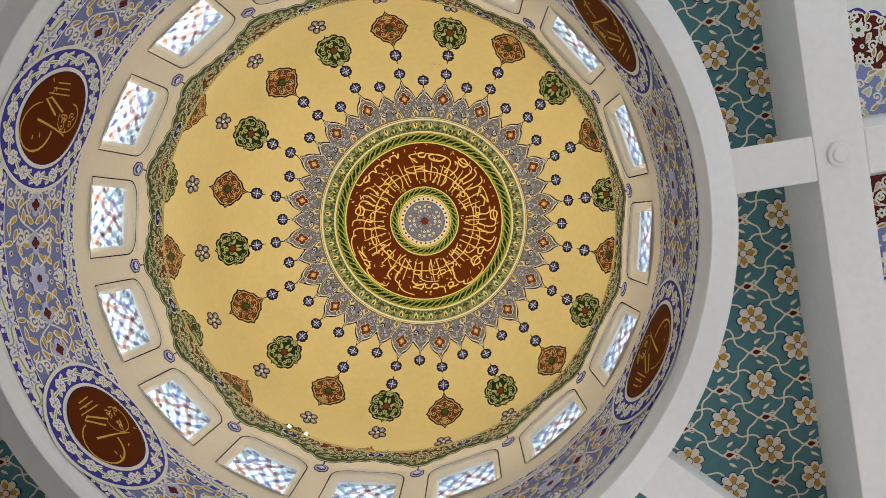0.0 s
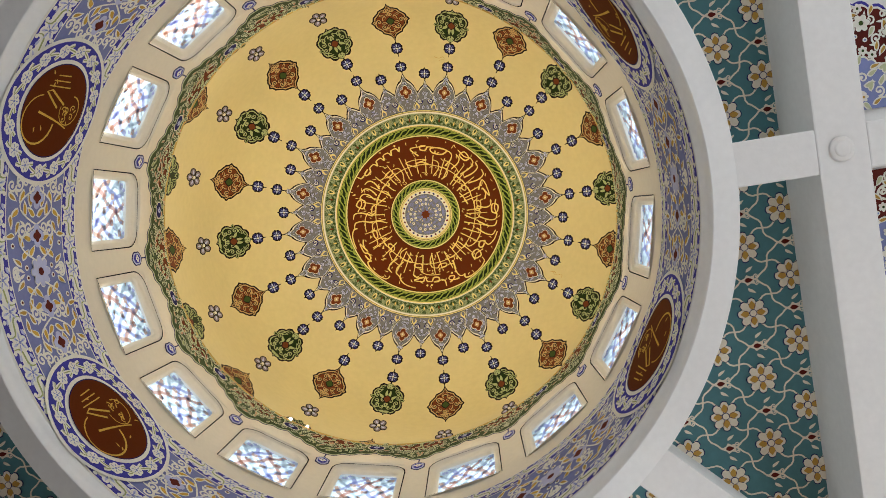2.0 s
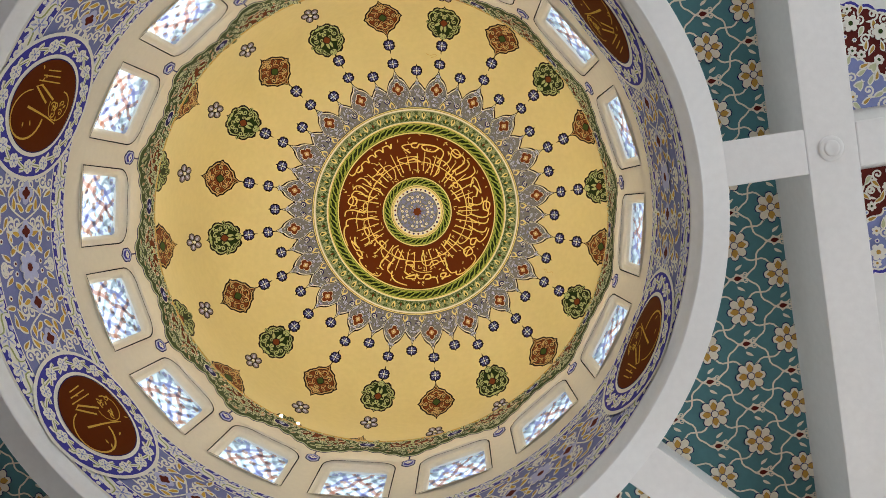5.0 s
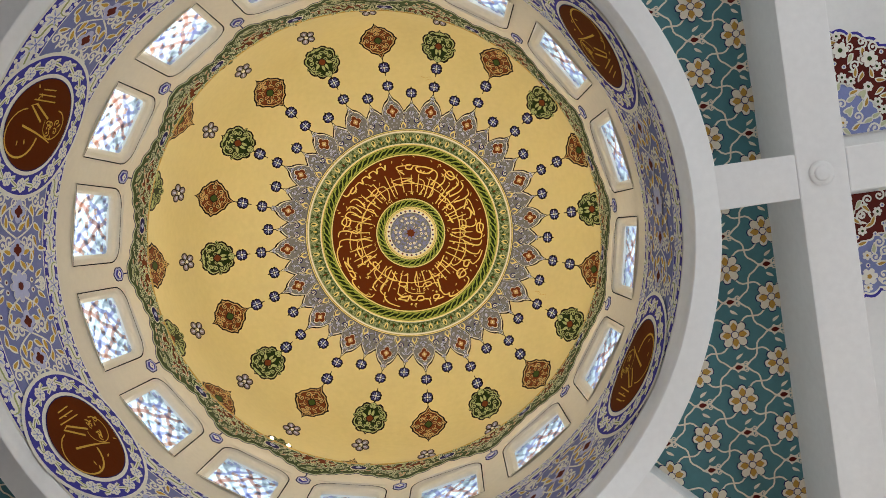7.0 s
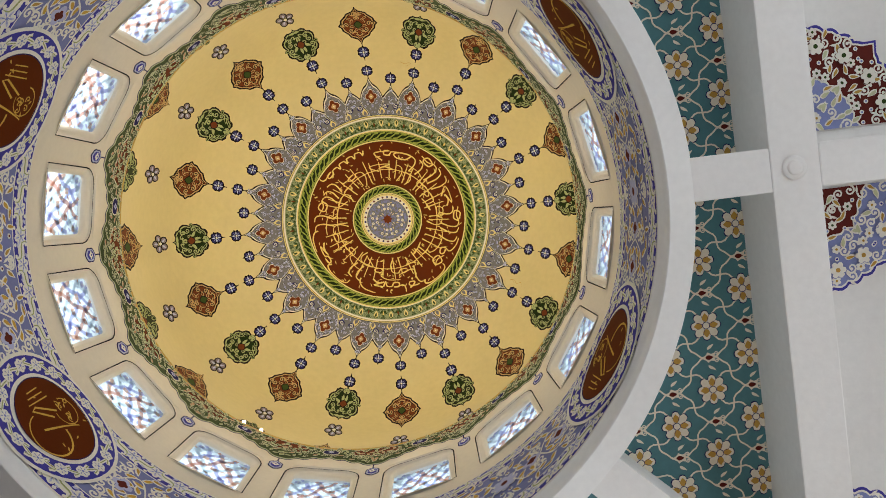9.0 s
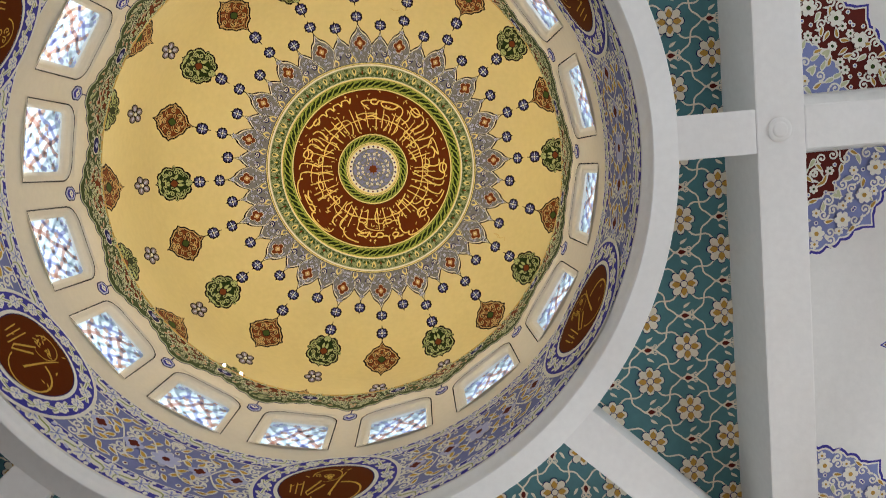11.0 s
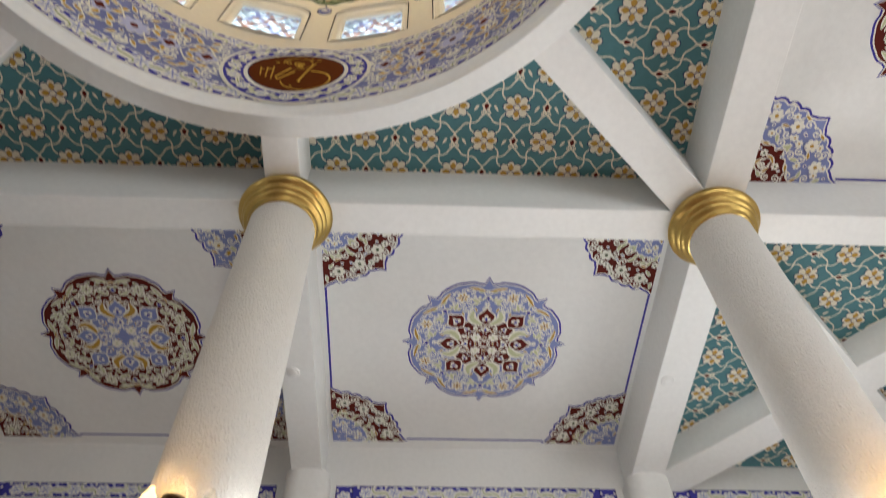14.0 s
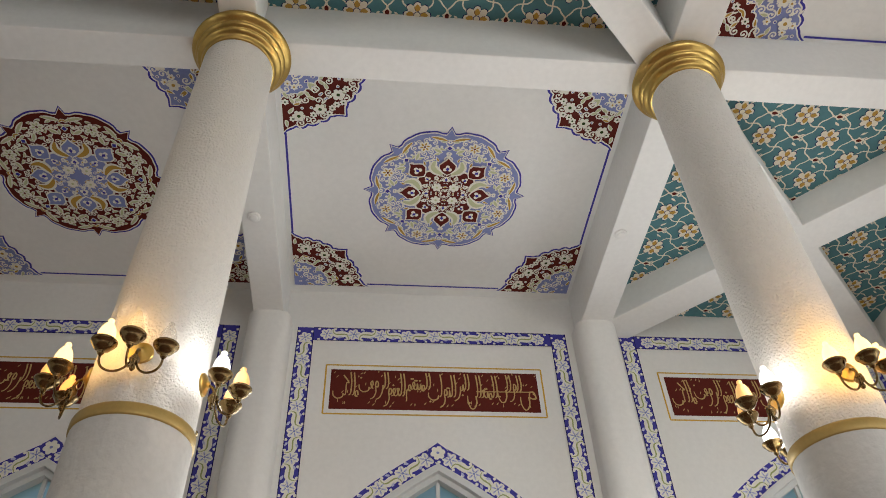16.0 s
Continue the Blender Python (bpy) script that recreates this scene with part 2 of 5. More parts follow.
# ring beam with its rounded lip
bm = bmesh.new()
lip = [(R_OUT, Z_PANEL + 0.15), (R_OUT, Z_SOFFIT + 0.012), (R_OUT - 0.010, Z_SOFFIT + 0.001), (R_LIP + 0.020, Z_SOFFIT + 0.001), (R_LIP + 0.015, Z_SOFFIT - 0.016), (R_LIP + 0.008, Z_SOFFIT - 0.020),
       (R_LIP, Z_SOFFIT - 0.012), (R_LIP - 0.008, Z_SOFFIT + 0.02), (R_LIP - 0.018, Z_SOFFIT + 0.07), (R_DRUM - 0.004, Z_SOFFIT + 0.10), (R_DRUM - 0.004, Z_BAND0 - 0.005), (R_DRUM + 0.1, Z_BAND0 - 0.005)]
lathe(bm, lip, 160, Matrix.Translation((AX - 0.038, AY, 0)))
bm_structure("ring_beam", bm, PLASTER, "round white plastered ring beam under the drum", "beam", True)

# drum wall, with an opening for each of the sixteen windows
N_WIN, WIN_PHASE, WIN_DROP = 16, 11.58, 0.082
WIN_HALF, WIN_Z0, WIN_Z1 = math.radians(8.55), 8.80, 9.82
drum_az = []
for k in range(N_WIN):
    c = math.radians(WIN_PHASE + k * 360 / N_WIN)
    step = 2 * WIN_HALF / 6
    drum_az += [c - WIN_HALF + step * i for i in range(7)] + [c + WIN_HALF + (math.radians(22.5) - 2 * WIN_HALF) * i / 2 for i in (1,)]
drum_z = [Z_BAND0 - 0.01, 7.6, 8.0, Z_BAND1, WIN_Z0 - WIN_DROP, 9.0, 9.35, WIN_Z1 - WIN_DROP, 10.0, 10.3, Z_LEDGE]
def drum_axis(z):
    """The foot of the drum stands a little west of its top."""
    return AX - 0.038 * max(0.0, min(1.0, (8.6 - z) / 1.4))
def drum_point(a, z, r=R_DRUM):
    return (drum_axis(z) + r * math.cos(a), AY + r * math.sin(a), z)
verts = [drum_point(a, z) for z in drum_z for a in drum_az]
faces = []
n = len(drum_az)
for j in range(len(drum_z) - 1):
    for i in range(n):
        if WIN_Z0 - WIN_DROP <= drum_z[j] < WIN_Z1 - WIN_DROP and i % 8 < 6:
            continue
        i2 = (i + 1) % n
        faces.append((j * n + i, (j + 1) * n + i, (j + 1) * n + i2, j * n + i2))
DRUM = structure(mesh_object("drum_wall", verts, faces, CREAM, smooth=True), "cream painted round drum wall with sixteen windows", "wall")

# dome: profile by height, bulging a little over the ledge
def dome_profile():
    pts = []
    for i in range(15):
        z = Z_LEDGE + (Z_EQ - Z_LEDGE) * i / 14
        pts.append((R_EQ - 0.36 * ((Z_EQ - z) / (Z_EQ - Z_LEDGE)) ** 2, z))
    for i in range(1, 33):
        u = math.pi / 2 * i / 32
        pts.append((R_EQ * math.cos(u), Z_EQ + H_CAP * math.sin(u)))
    return pts[::-1]      # apex first


PROF = dome_profile()
ARC = [0.0]
for (r0, z0), (r1, z1) in zip(PROF, PROF[1:]):
    ARC.append(ARC[-1] + math.hypot(r1 - r0, z1 - z0))


def dome_rz(s):
    """Radius, height and inward normal at the arc length s from the crown."""
    s = max(1e-4, min(s, ARC[-1] - 1e-4))
    k = int(np.searchsorted(ARC, s)) - 1
    f = (s - ARC[k]) / (ARC[k + 1] - ARC[k])
    (r0, z0), (r1, z1) = PROF[k], PROF[k + 1]
    dr, dz = r1 - r0, z1 - z0
    d = math.hypot(dr, dz)
    return r0 + f * dr, z0 + f * dz, dz / d, -dr / d


def dome_point(az, s, h=0.0):
    r, z, nr, nz = dome_rz(s)
    return (DAX + (r + nr * h) * math.cos(az), DAY + (r + nr * h) * math.sin(az), z + nz * h)


def arc_at_radius(r):
    return float(np.interp(r, [p[0] for p in PROF[:33]], ARC[:33]))


NA = 160
verts, faces = [(DAX, DAY, PROF[0][1])], []
for r, z in PROF[1:]:
    verts += [(DAX + r * math.cos(2 * math.pi * k / NA), DAY + r * math.sin(2 * math.pi * k / NA), z) for k in range(NA)]
for k in range(NA):
    faces.append((0, 1 + (k + 1) % NA, 1 + k))
for j in range(len(PROF) - 2):
    for k in range(NA):
        a, b = 1 + j * NA, 1 + (j + 1) * NA
        faces.append((a + k, a + (k + 1) % NA, b + (k + 1) % NA, b + k))
DOME = structure(mesh_object("dome", verts, faces, GOLDPAINT, smooth=True), "gold painted dome over the hall with painted ornament", "dome")
# unseen outer shell, added to keep the daylight out
bm = bmesh.new()
lathe(bm, [(R_DRUM + 0.55, Z_LEDGE - 0.35), (R_EQ + 0.35, Z_LEDGE + 0.4), (R_EQ + 0.4, Z_EQ), (R_EQ * 0.8, Z_EQ + 2.3), (0.01, Z_EQ + H_CAP + 0.5)], 64, Matrix.Translation((DAX, DAY, 0)))
lathe(bm, [(R_DRUM + 0.01, Z_LEDGE - 0.35), (R_DRUM + 0.75, Z_LEDGE - 0.35)], 64, Matrix.Translation((AX, AY, 0)))
bm_structure("dome_shell", bm, PLASTER, "unseen outer shell that blocks daylight round the dome", "dome", True)
# gilt ledge between drum and dome
bm = bmesh.new()
lathe(bm, [(3.2, Z_LEDGE + 0.02), (R_DRUM + 0.03, Z_LEDGE + 0.02), (R_DRUM - 0.012, Z_LEDGE + 0.012), (R_DRUM - 0.016, Z_LEDGE), (R_DRUM - 0.012, Z_LEDGE - 0.012), (R_DRUM + 0.02, Z_LEDGE - 0.014)], 160, Matrix.Translation((AX, AY, 0)))
bm_structure("ledge_trim", bm, GILT, "thin gilded ledge at the foot of the dome", "trim", True)

# walls
ARCH = [(0, 5.63), (0.22, 5.505), (0.44, 5.36), (0.66, 5.20), (0.86, 5.03), (1.0, 4.84), (1.07, 4.58), (1.13, 4.30), (1.15, 4.0), (1.15, 0.9)]
BAYS_N = (-6.85, -3.025, 0.79, 4.60)


def arch_edge(d):
    """The right half of the pointed arch, set in by d, from the crown down."""
    out = []
    for i, (x, z) in enumerate(ARCH):
        x0, z0 = ARCH[max(i - 1, 0)] if i else (-ARCH[1][0], ARCH[1][1])
        x1, z1 = ARCH[min(i + 1, len(ARCH) - 1)]
        tx, tz = x1 - x0, z1 - z0
        n_ = math.hypot(tx, tz)
        nx, nz = tz / n_, -tx / n_
        if i == 0:
            out.append((0.0, z - d * 1.14))
        else:
            out.append((x + nx * d, z + nz * d if i < len(ARCH) - 1 else z))
    return out


def north_wall():
    verts, faces = [], []
    top = Z_PANEL + 0.2
    def quad(a, b, c, d):
        n_ = len(verts)
        verts.extend((a, b, c, d))
        faces.append((n_, n_ + 1, n_ + 2, n_ + 3))
    y, back = WALL_N, WALL_N + 0.3
    edge = arch_edge(0.27)
    xs_prev = WALL_W - 0.3
    for c in BAYS_N:
        pts = [(c - x, z) for x, z in edge[::-1]] + [(c + x, z) for x, z in edge[1:]]
        w = edge[-1][0]
        quad((xs_prev, y, -0.2), (c - w, y, -0.2), (c - w, y, top), (xs_prev, y, top))
        for (xa, za), (xb, zb) in zip(pts, pts[1:]):
            if abs(xb - xa) > 1e-6:
                quad((xa, y, za), (xb, y, zb), (xb, y, top), (xa, y, top))
            quad((xa, y, za), (xb, y, zb), (xb, back, zb), (xa, back, za))
        quad((c - w, y, -0.2), (c + w, y, -0.2), (c + w, y, 0.9), (c - w, y, 0.9))
        quad((c - w, y, 0.9), (c + w, y, 0.9), (c + w, back, 0.9), (c - w, back, 0.9))
        xs_prev = c + w
    quad((xs_prev, y, -0.2), (WALL_E + 0.3, y, -0.2), (WALL_E + 0.3, y, top), (xs_prev, y, top))
    return structure(mesh_object("wall_north", verts, faces, WALLPAINT), "white painted wall with pointed arch windows and painted borders", "wall")


NORTH = north_wall()
for name, b in (("wall_south", (WALL_W - 0.3, WALL_E + 0.3, WALL_S - 0.3, WALL_S)), ("wall_east", (WALL_E, WALL_E + 0.3, WALL_S, WALL_N)), ("wall_west", (WALL_W - 0.3, WALL_W, WALL_S, WALL_N))):
    bm = bmesh.new()
    box(bm, *b, -0.2, Z_PANEL + 0.2)
    bm_structure(name, bm, WALLPAINT, "plain white painted wall closing the hall", "wall")

# engaged round shafts on the wall under the beams
for x in (X_W, -1.09, 2.69):
    bm = bmesh.new()
    outline = [(-0.24, WALL_N)] + [(-0.07 - 0.17 * math.cos(a), WALL_N - 0.166 - 0.17 * math.sin(a)) for a in [math.pi / 16 * i for i in range(9)]]
    outline += [(-u, v) for u, v in outline[::-1]]
    low = [bm.verts.new((x + u, v, 0)) for u, v in outline]
    high = [bm.verts.new((x + u, v, 7.12)) for u, v in outline]
    for i in range(len(low) - 1):
        bm.faces.new((low[i], low[i + 1], high[i + 1], high[i]))
    bm_structure("wall_shaft", bm, WALLPAINT, "rounded white half pillar standing against the wall", "column", True)

# ---- painted ornament: flat shapes in (u, v), laid on a surface in thin coats ----
def polar(r, deg):
    return complex(r * math.cos(math.radians(deg)), r * math.sin(math.radians(deg)))


class Paint:
    COAT = 0.0024

    def __init__(self):
        self.v, self.f, self.m, self.names = [], [], [], []
        self.a, self.b, self.flip = 1 + 0j, 0j, False
        self.count = 0

    def put(self, a=1, b=0, flip=False):
        self.a, self.b, self.flip = complex(a), complex(b), flip
        return self

    def _add(self, pts, layer):
        n = len(self.v)
        self.count = (self.count + 1) % 80
        layer += 0.8 * self.count / 80          # no two shapes in one plane
        for z in pts:
            z = complex(z)
            if self.flip:
                z = z.conjugate()
            z = self.a * z + self.b
            self.v.append((z.real, z.imag, layer))
        return n

    def _mat(self, colour):
        if colour not in self.names:
            self.names.append(colour)
        return self.names.index(colour)

    def faces(self, pts, faces, colour, layer):
        n, k = self._add(pts, layer), self._mat(colour)
        self.f += [tuple(n + i for i in f) for f in faces]
        self.m += [k] * len(faces)

    def star(self, c, outline, colour, layer, rings=1):
        """A shape that can be seen whole from its middle c."""
        n = len(outline)
        pts, fs = [c], []
        for j in range(1, rings + 1):
            pts += [c + (p - c) * j / rings for p in outline]
        fs += [(0, 1 + i, 1 + (i + 1) % n) for i in range(n)]
        for j in range(rings - 1):
            a, b = 1 + j * n, 1 + (j + 1) * n
            fs += [(a + i, b + i, b + (i + 1) % n, a + (i + 1) % n) for i in range(n)]
        self.faces(pts, fs, colour, layer)

    def disc(self, c, r, colour, layer, n=10, rings=1):
        self.star(c, [c + polar(r, 360 * i / n) for i in range(n)], colour, layer, rings)

    def ring(self, c, r0, r1, colour, layer, n=48):
        pts = [c + polar(r0, 360 * i / n) for i in range(n)] + [c + polar(r1, 360 * i / n) for i in range(n)]
        self.faces(pts, [(i, (i + 1) % n, n + (i + 1) % n, n + i) for i in range(n)], colour, layer)

    def rect(self, u0, u1, v0, v1, colour, layer, nu=1, nv=1):
        pts = [complex(u0 + (u1 - u0) * i / nu, v0 + (v1 - v0) * j / nv) for j in range(nv + 1) for i in range(nu + 1)]
        w = nu + 1
        self.faces(pts, [(j * w + i, j * w + i + 1, (j + 1) * w + i + 1, (j + 1) * w + i) for j in range(nv) for i in range(nu)], colour, layer)

    def stroke(self, pts, w, colour, layer, taper=0.0, closed=False):
        n = len(pts)
        L, R = [], []
        for i, p in enumerate(pts):
            q = pts[(i + 1) % n] if closed else pts[min(i + 1, n - 1)]
            o = pts[i - 1] if closed else pts[max(i - 1, 0)]
            d = q - o
            d = d / abs(d) if abs(d) > 1e-9 else 1 + 0j
            k = w / 2 * (1 - taper * i / max(1, n - 1))
            L.append(p + d * 1j * k)
            R.append(p - d * 1j * k)
        m = n if closed else n - 1
        self.faces(L + R, [(i, (i + 1) % n, n + (i + 1) % n, n + i) for i in range(m)], colour, layer)

    def blade(self, pts, w, colour, layer):
        """A leaf along a line, widest at its middle."""
        n = len(pts)
        L, Q = [], []
        for i, p in enumerate(pts):
            d = pts[min(i + 1, n - 1)] - pts[max(i - 1, 0)]
            d /= abs(d)
            k = w / 2 * math.sin(math.pi * (0.06 + 0.88 * i / (n - 1))) ** 0.8
            L.append(p + d * 1j * k)
            Q.append(p - d * 1j * k)
        self.faces(L + Q, [(i, i + 1, n + i + 1, n + i) for i in range(n - 1)], colour, layer)

    def keep(self, inside):
        """Leave out what reaches past the edge of the surface."""
        ok = [inside(complex(u, v)) for u, v, _ in self.v]
        both = [(f, m) for f, m in zip(self.f, self.m) if all(ok[i] for i in f)]
        self.f, self.m = [f for f, _ in both], [m for _, m in both]

    def leaf(self, c, deg, length, width, colour, layer, bend=0.0):
        """A pointed leaf from c along deg, bent sideways."""
        n = 7
        L, R = [], []
        for i in range(n):
            t = i / (n - 1)
            w = width / 2 * math.sin(math.pi * min(1, t ** 0.8)) 
            p = complex(length * t, bend * length * math.sin(math.pi * t / 2) * t)
            L.append(p + 1j * w)
            R.append(p - 1j * w)
        e = polar(1, deg)
        pts = [c + e * p for p in L + R]
        self.faces(pts, [(i, i + 1, n + i + 1, n + i) for i in range(n - 1)], colour, layer)

    def bloom(self, c, r, n, petal, heart, layer, line=None, deg=0, depth=0.30, eye=0.28):
        """A round flower of n petals."""
        def outline(k):
            return [c + polar(k * (1 - depth + depth * abs(math.cos(math.radians(n * a / 2))) ** 0.6), a + deg) for a in [360 * i / (4 * n) for i in range(4 * n)]]
        if line:
            self.star(c, outline(r * 1.07), line, layer)
        self.star(c, outline(r), petal, layer + 1)
        self.disc(c, r * eye, heart, layer + 2, 7)

    def curl(self, c, deg, r, w, colour, layer, turns=1.2, hand=1):
        pts = []
        for i in range(13):
            t = i / 12
            pts.append(c + polar(r * (1 - 0.8 * t), deg + hand * 360 * turns * t))
        self.stroke(pts, w, colour, layer, 0.4)
        self.disc(pts[-1], w * 0.8, colour, layer, 6)

    def emit(self, name, surface, parent, label=""):
        verts = [surface(u, v, self.COAT * (layer + 1)) for u, v, layer in self.v]
        return mesh_object(name, verts, self.f, [PIN[k] for k in self.names], self.m, parent, False, label)


def rounded_line(pts, n=5):
    """A smooth line through the points."""
    out = []
    for i in range(len(pts) - 1):
        p0, p1, p2, p3 = pts[max(i - 1, 0)], pts[i], pts[i + 1], pts[min(i + 2, len(pts) - 1)]
        for k in range(n):
            t = k / n
            out.append(0.5 * (2 * p1 + (p2 - p0) * t + (2 * p0 - 5 * p1 + 4 * p2 - p3) * t * t + (3 * p1 - p0 - 3 * p2 + p3) * t ** 3))
    return out + [pts[-1]]


def scatter(rng, inside, box_, gap, tries=900):
    """Points that keep a gap from one another, inside a test."""
    out = []
    for _ in range(tries):
        p = complex(rng.uniform(box_[0], box_[1]), rng.uniform(box_[2], box_[3]))
        if inside(p) and all(abs(p - q) > gap for q in out):
            out.append(p)
    return out


def motif(P, rng, p, size, kinds, layer, pal):
    """One scroll, leaf, bud or flower of an arabesque."""
    k = rng.choice(kinds)
    deg = rng.uniform(0, 360)
    ink = pal.get("ink")
    if ink and k == "curl":
        P.curl(p, deg, size * 0.72, size * 0.52, ink, layer, 1.15, 1)
        P.curl(p, deg, size * 0.72, size * 0.27, pal["vine"], layer + 1, 1.15, 1)
        P.leaf(p + polar(size * 0.72, deg), deg + 70, size * 1.15, size * 0.58, ink, layer, 0.3)
        P.leaf(p + polar(size * 0.72, deg), deg + 70, size * 0.95, size * 0.34, pal["vine"], layer + 1, 0.3)
        return
    if ink and k.startswith("leaf"):
        P.leaf(p - polar(size * 0.78, deg), deg, size * 1.66, size * 1.02, ink, layer, 0.35)
        layer += 1
    if k == "curl":
        P.curl(p, deg, size * 0.72, size * 0.28, pal["vine"], layer, 1.15, rng.choice((1, -1)))
        P.leaf(p + polar(size * 0.72, deg), deg + 70, size * 0.95, size * 0.34, pal["vine"], layer, 0.3)
    elif k == "leaf":
        P.leaf(p - polar(size * 0.7, deg), deg, size * 1.5, size * 0.72, pal["vine"], layer, 0.35)
        P.leaf(p - polar(size * 0.5, deg), deg, size * 1.05, size * 0.40, pal["leaf"], layer + 1, 0.35)
    elif k == "leaf2":
        P.leaf(p - polar(size * 0.7, deg), deg, size * 1.5, size * 0.8, pal["vine"], layer, 0.35 if ink else -0.35)
        P.leaf(p - polar(size * 0.5, deg), deg, size * 1.1, size * 0.5, pal["leaf2"], layer + 1, 0.35 if ink else -0.35)
    elif k == "flower":
        P.bloom(p, size * 0.62, 6, pal["flower"], pal["heart"], layer)
    else:
        P.disc(p, size * 0.30, pal["vine"], layer, 7)
        P.disc(p, size * 0.15, pal["dot"], layer + 1, 6)


# --- rosettes of the white ceiling bays ---
def cusped(R, n=8, turn=0.0):
    out = []
    for i in range(n * 14):
        a = 360 * i / (n * 14)
        t = abs(((a * n / 360 + 0.5) % 1.0) - 0.5) * 2       # 0 at a cusp, 1 between
        r = 0.815 + 0.135 * math.sin(math.pi / 2 * min(1, t / 0.7)) + 0.016 * abs(math.sin(1.5 * math.pi * t)) + 0.185 * max(0, 1 - t / 0.22) ** 1.5
        out.append(polar(R * r, a + turn))
    return out


BLUE = dict(vine="white", leaf="ochre", leaf2="pale", flower="white", heart="ochre", dot="ultra")
RED = dict(vine="white", leaf="ochre", leaf2="pale", flower="white", heart="green", dot="peri")


def trefoil(P, c, deg, r, layer):
    """Three white lobes with a blue diamond."""
    for d in (0, 110, -110):
        P.disc(c + polar(r * 0.55, deg + d), r * 0.48, "white", layer, 8)
    P.star(c, [c + polar(r * (0.42 if i % 2 else 0.55), deg + 90 * i) for i in range(4)], "ultra", layer + 1)


def petal(P, c, deg, length, width, fill, layer):
    """A pointed petal with a white outline."""
    for k, col, l in ((1.0, "white", layer), (0.86, fill, layer + 1)):
        mid = c + polar(length * 0.45, deg)
        half_ = [(-0.45, 0.0), (-0.34, 0.22), (-0.10, 0.48), (0.12, 0.50), (0.28, 0.30), (0.40, 0.12), (0.55, 0.0)]
        line = half_ + [(u, -v) for u, v in half_[-2:0:-1]]
        P.star(mid, [mid + polar(1, deg) * complex(u * length, v * width) * k for u, v in line], col, l)


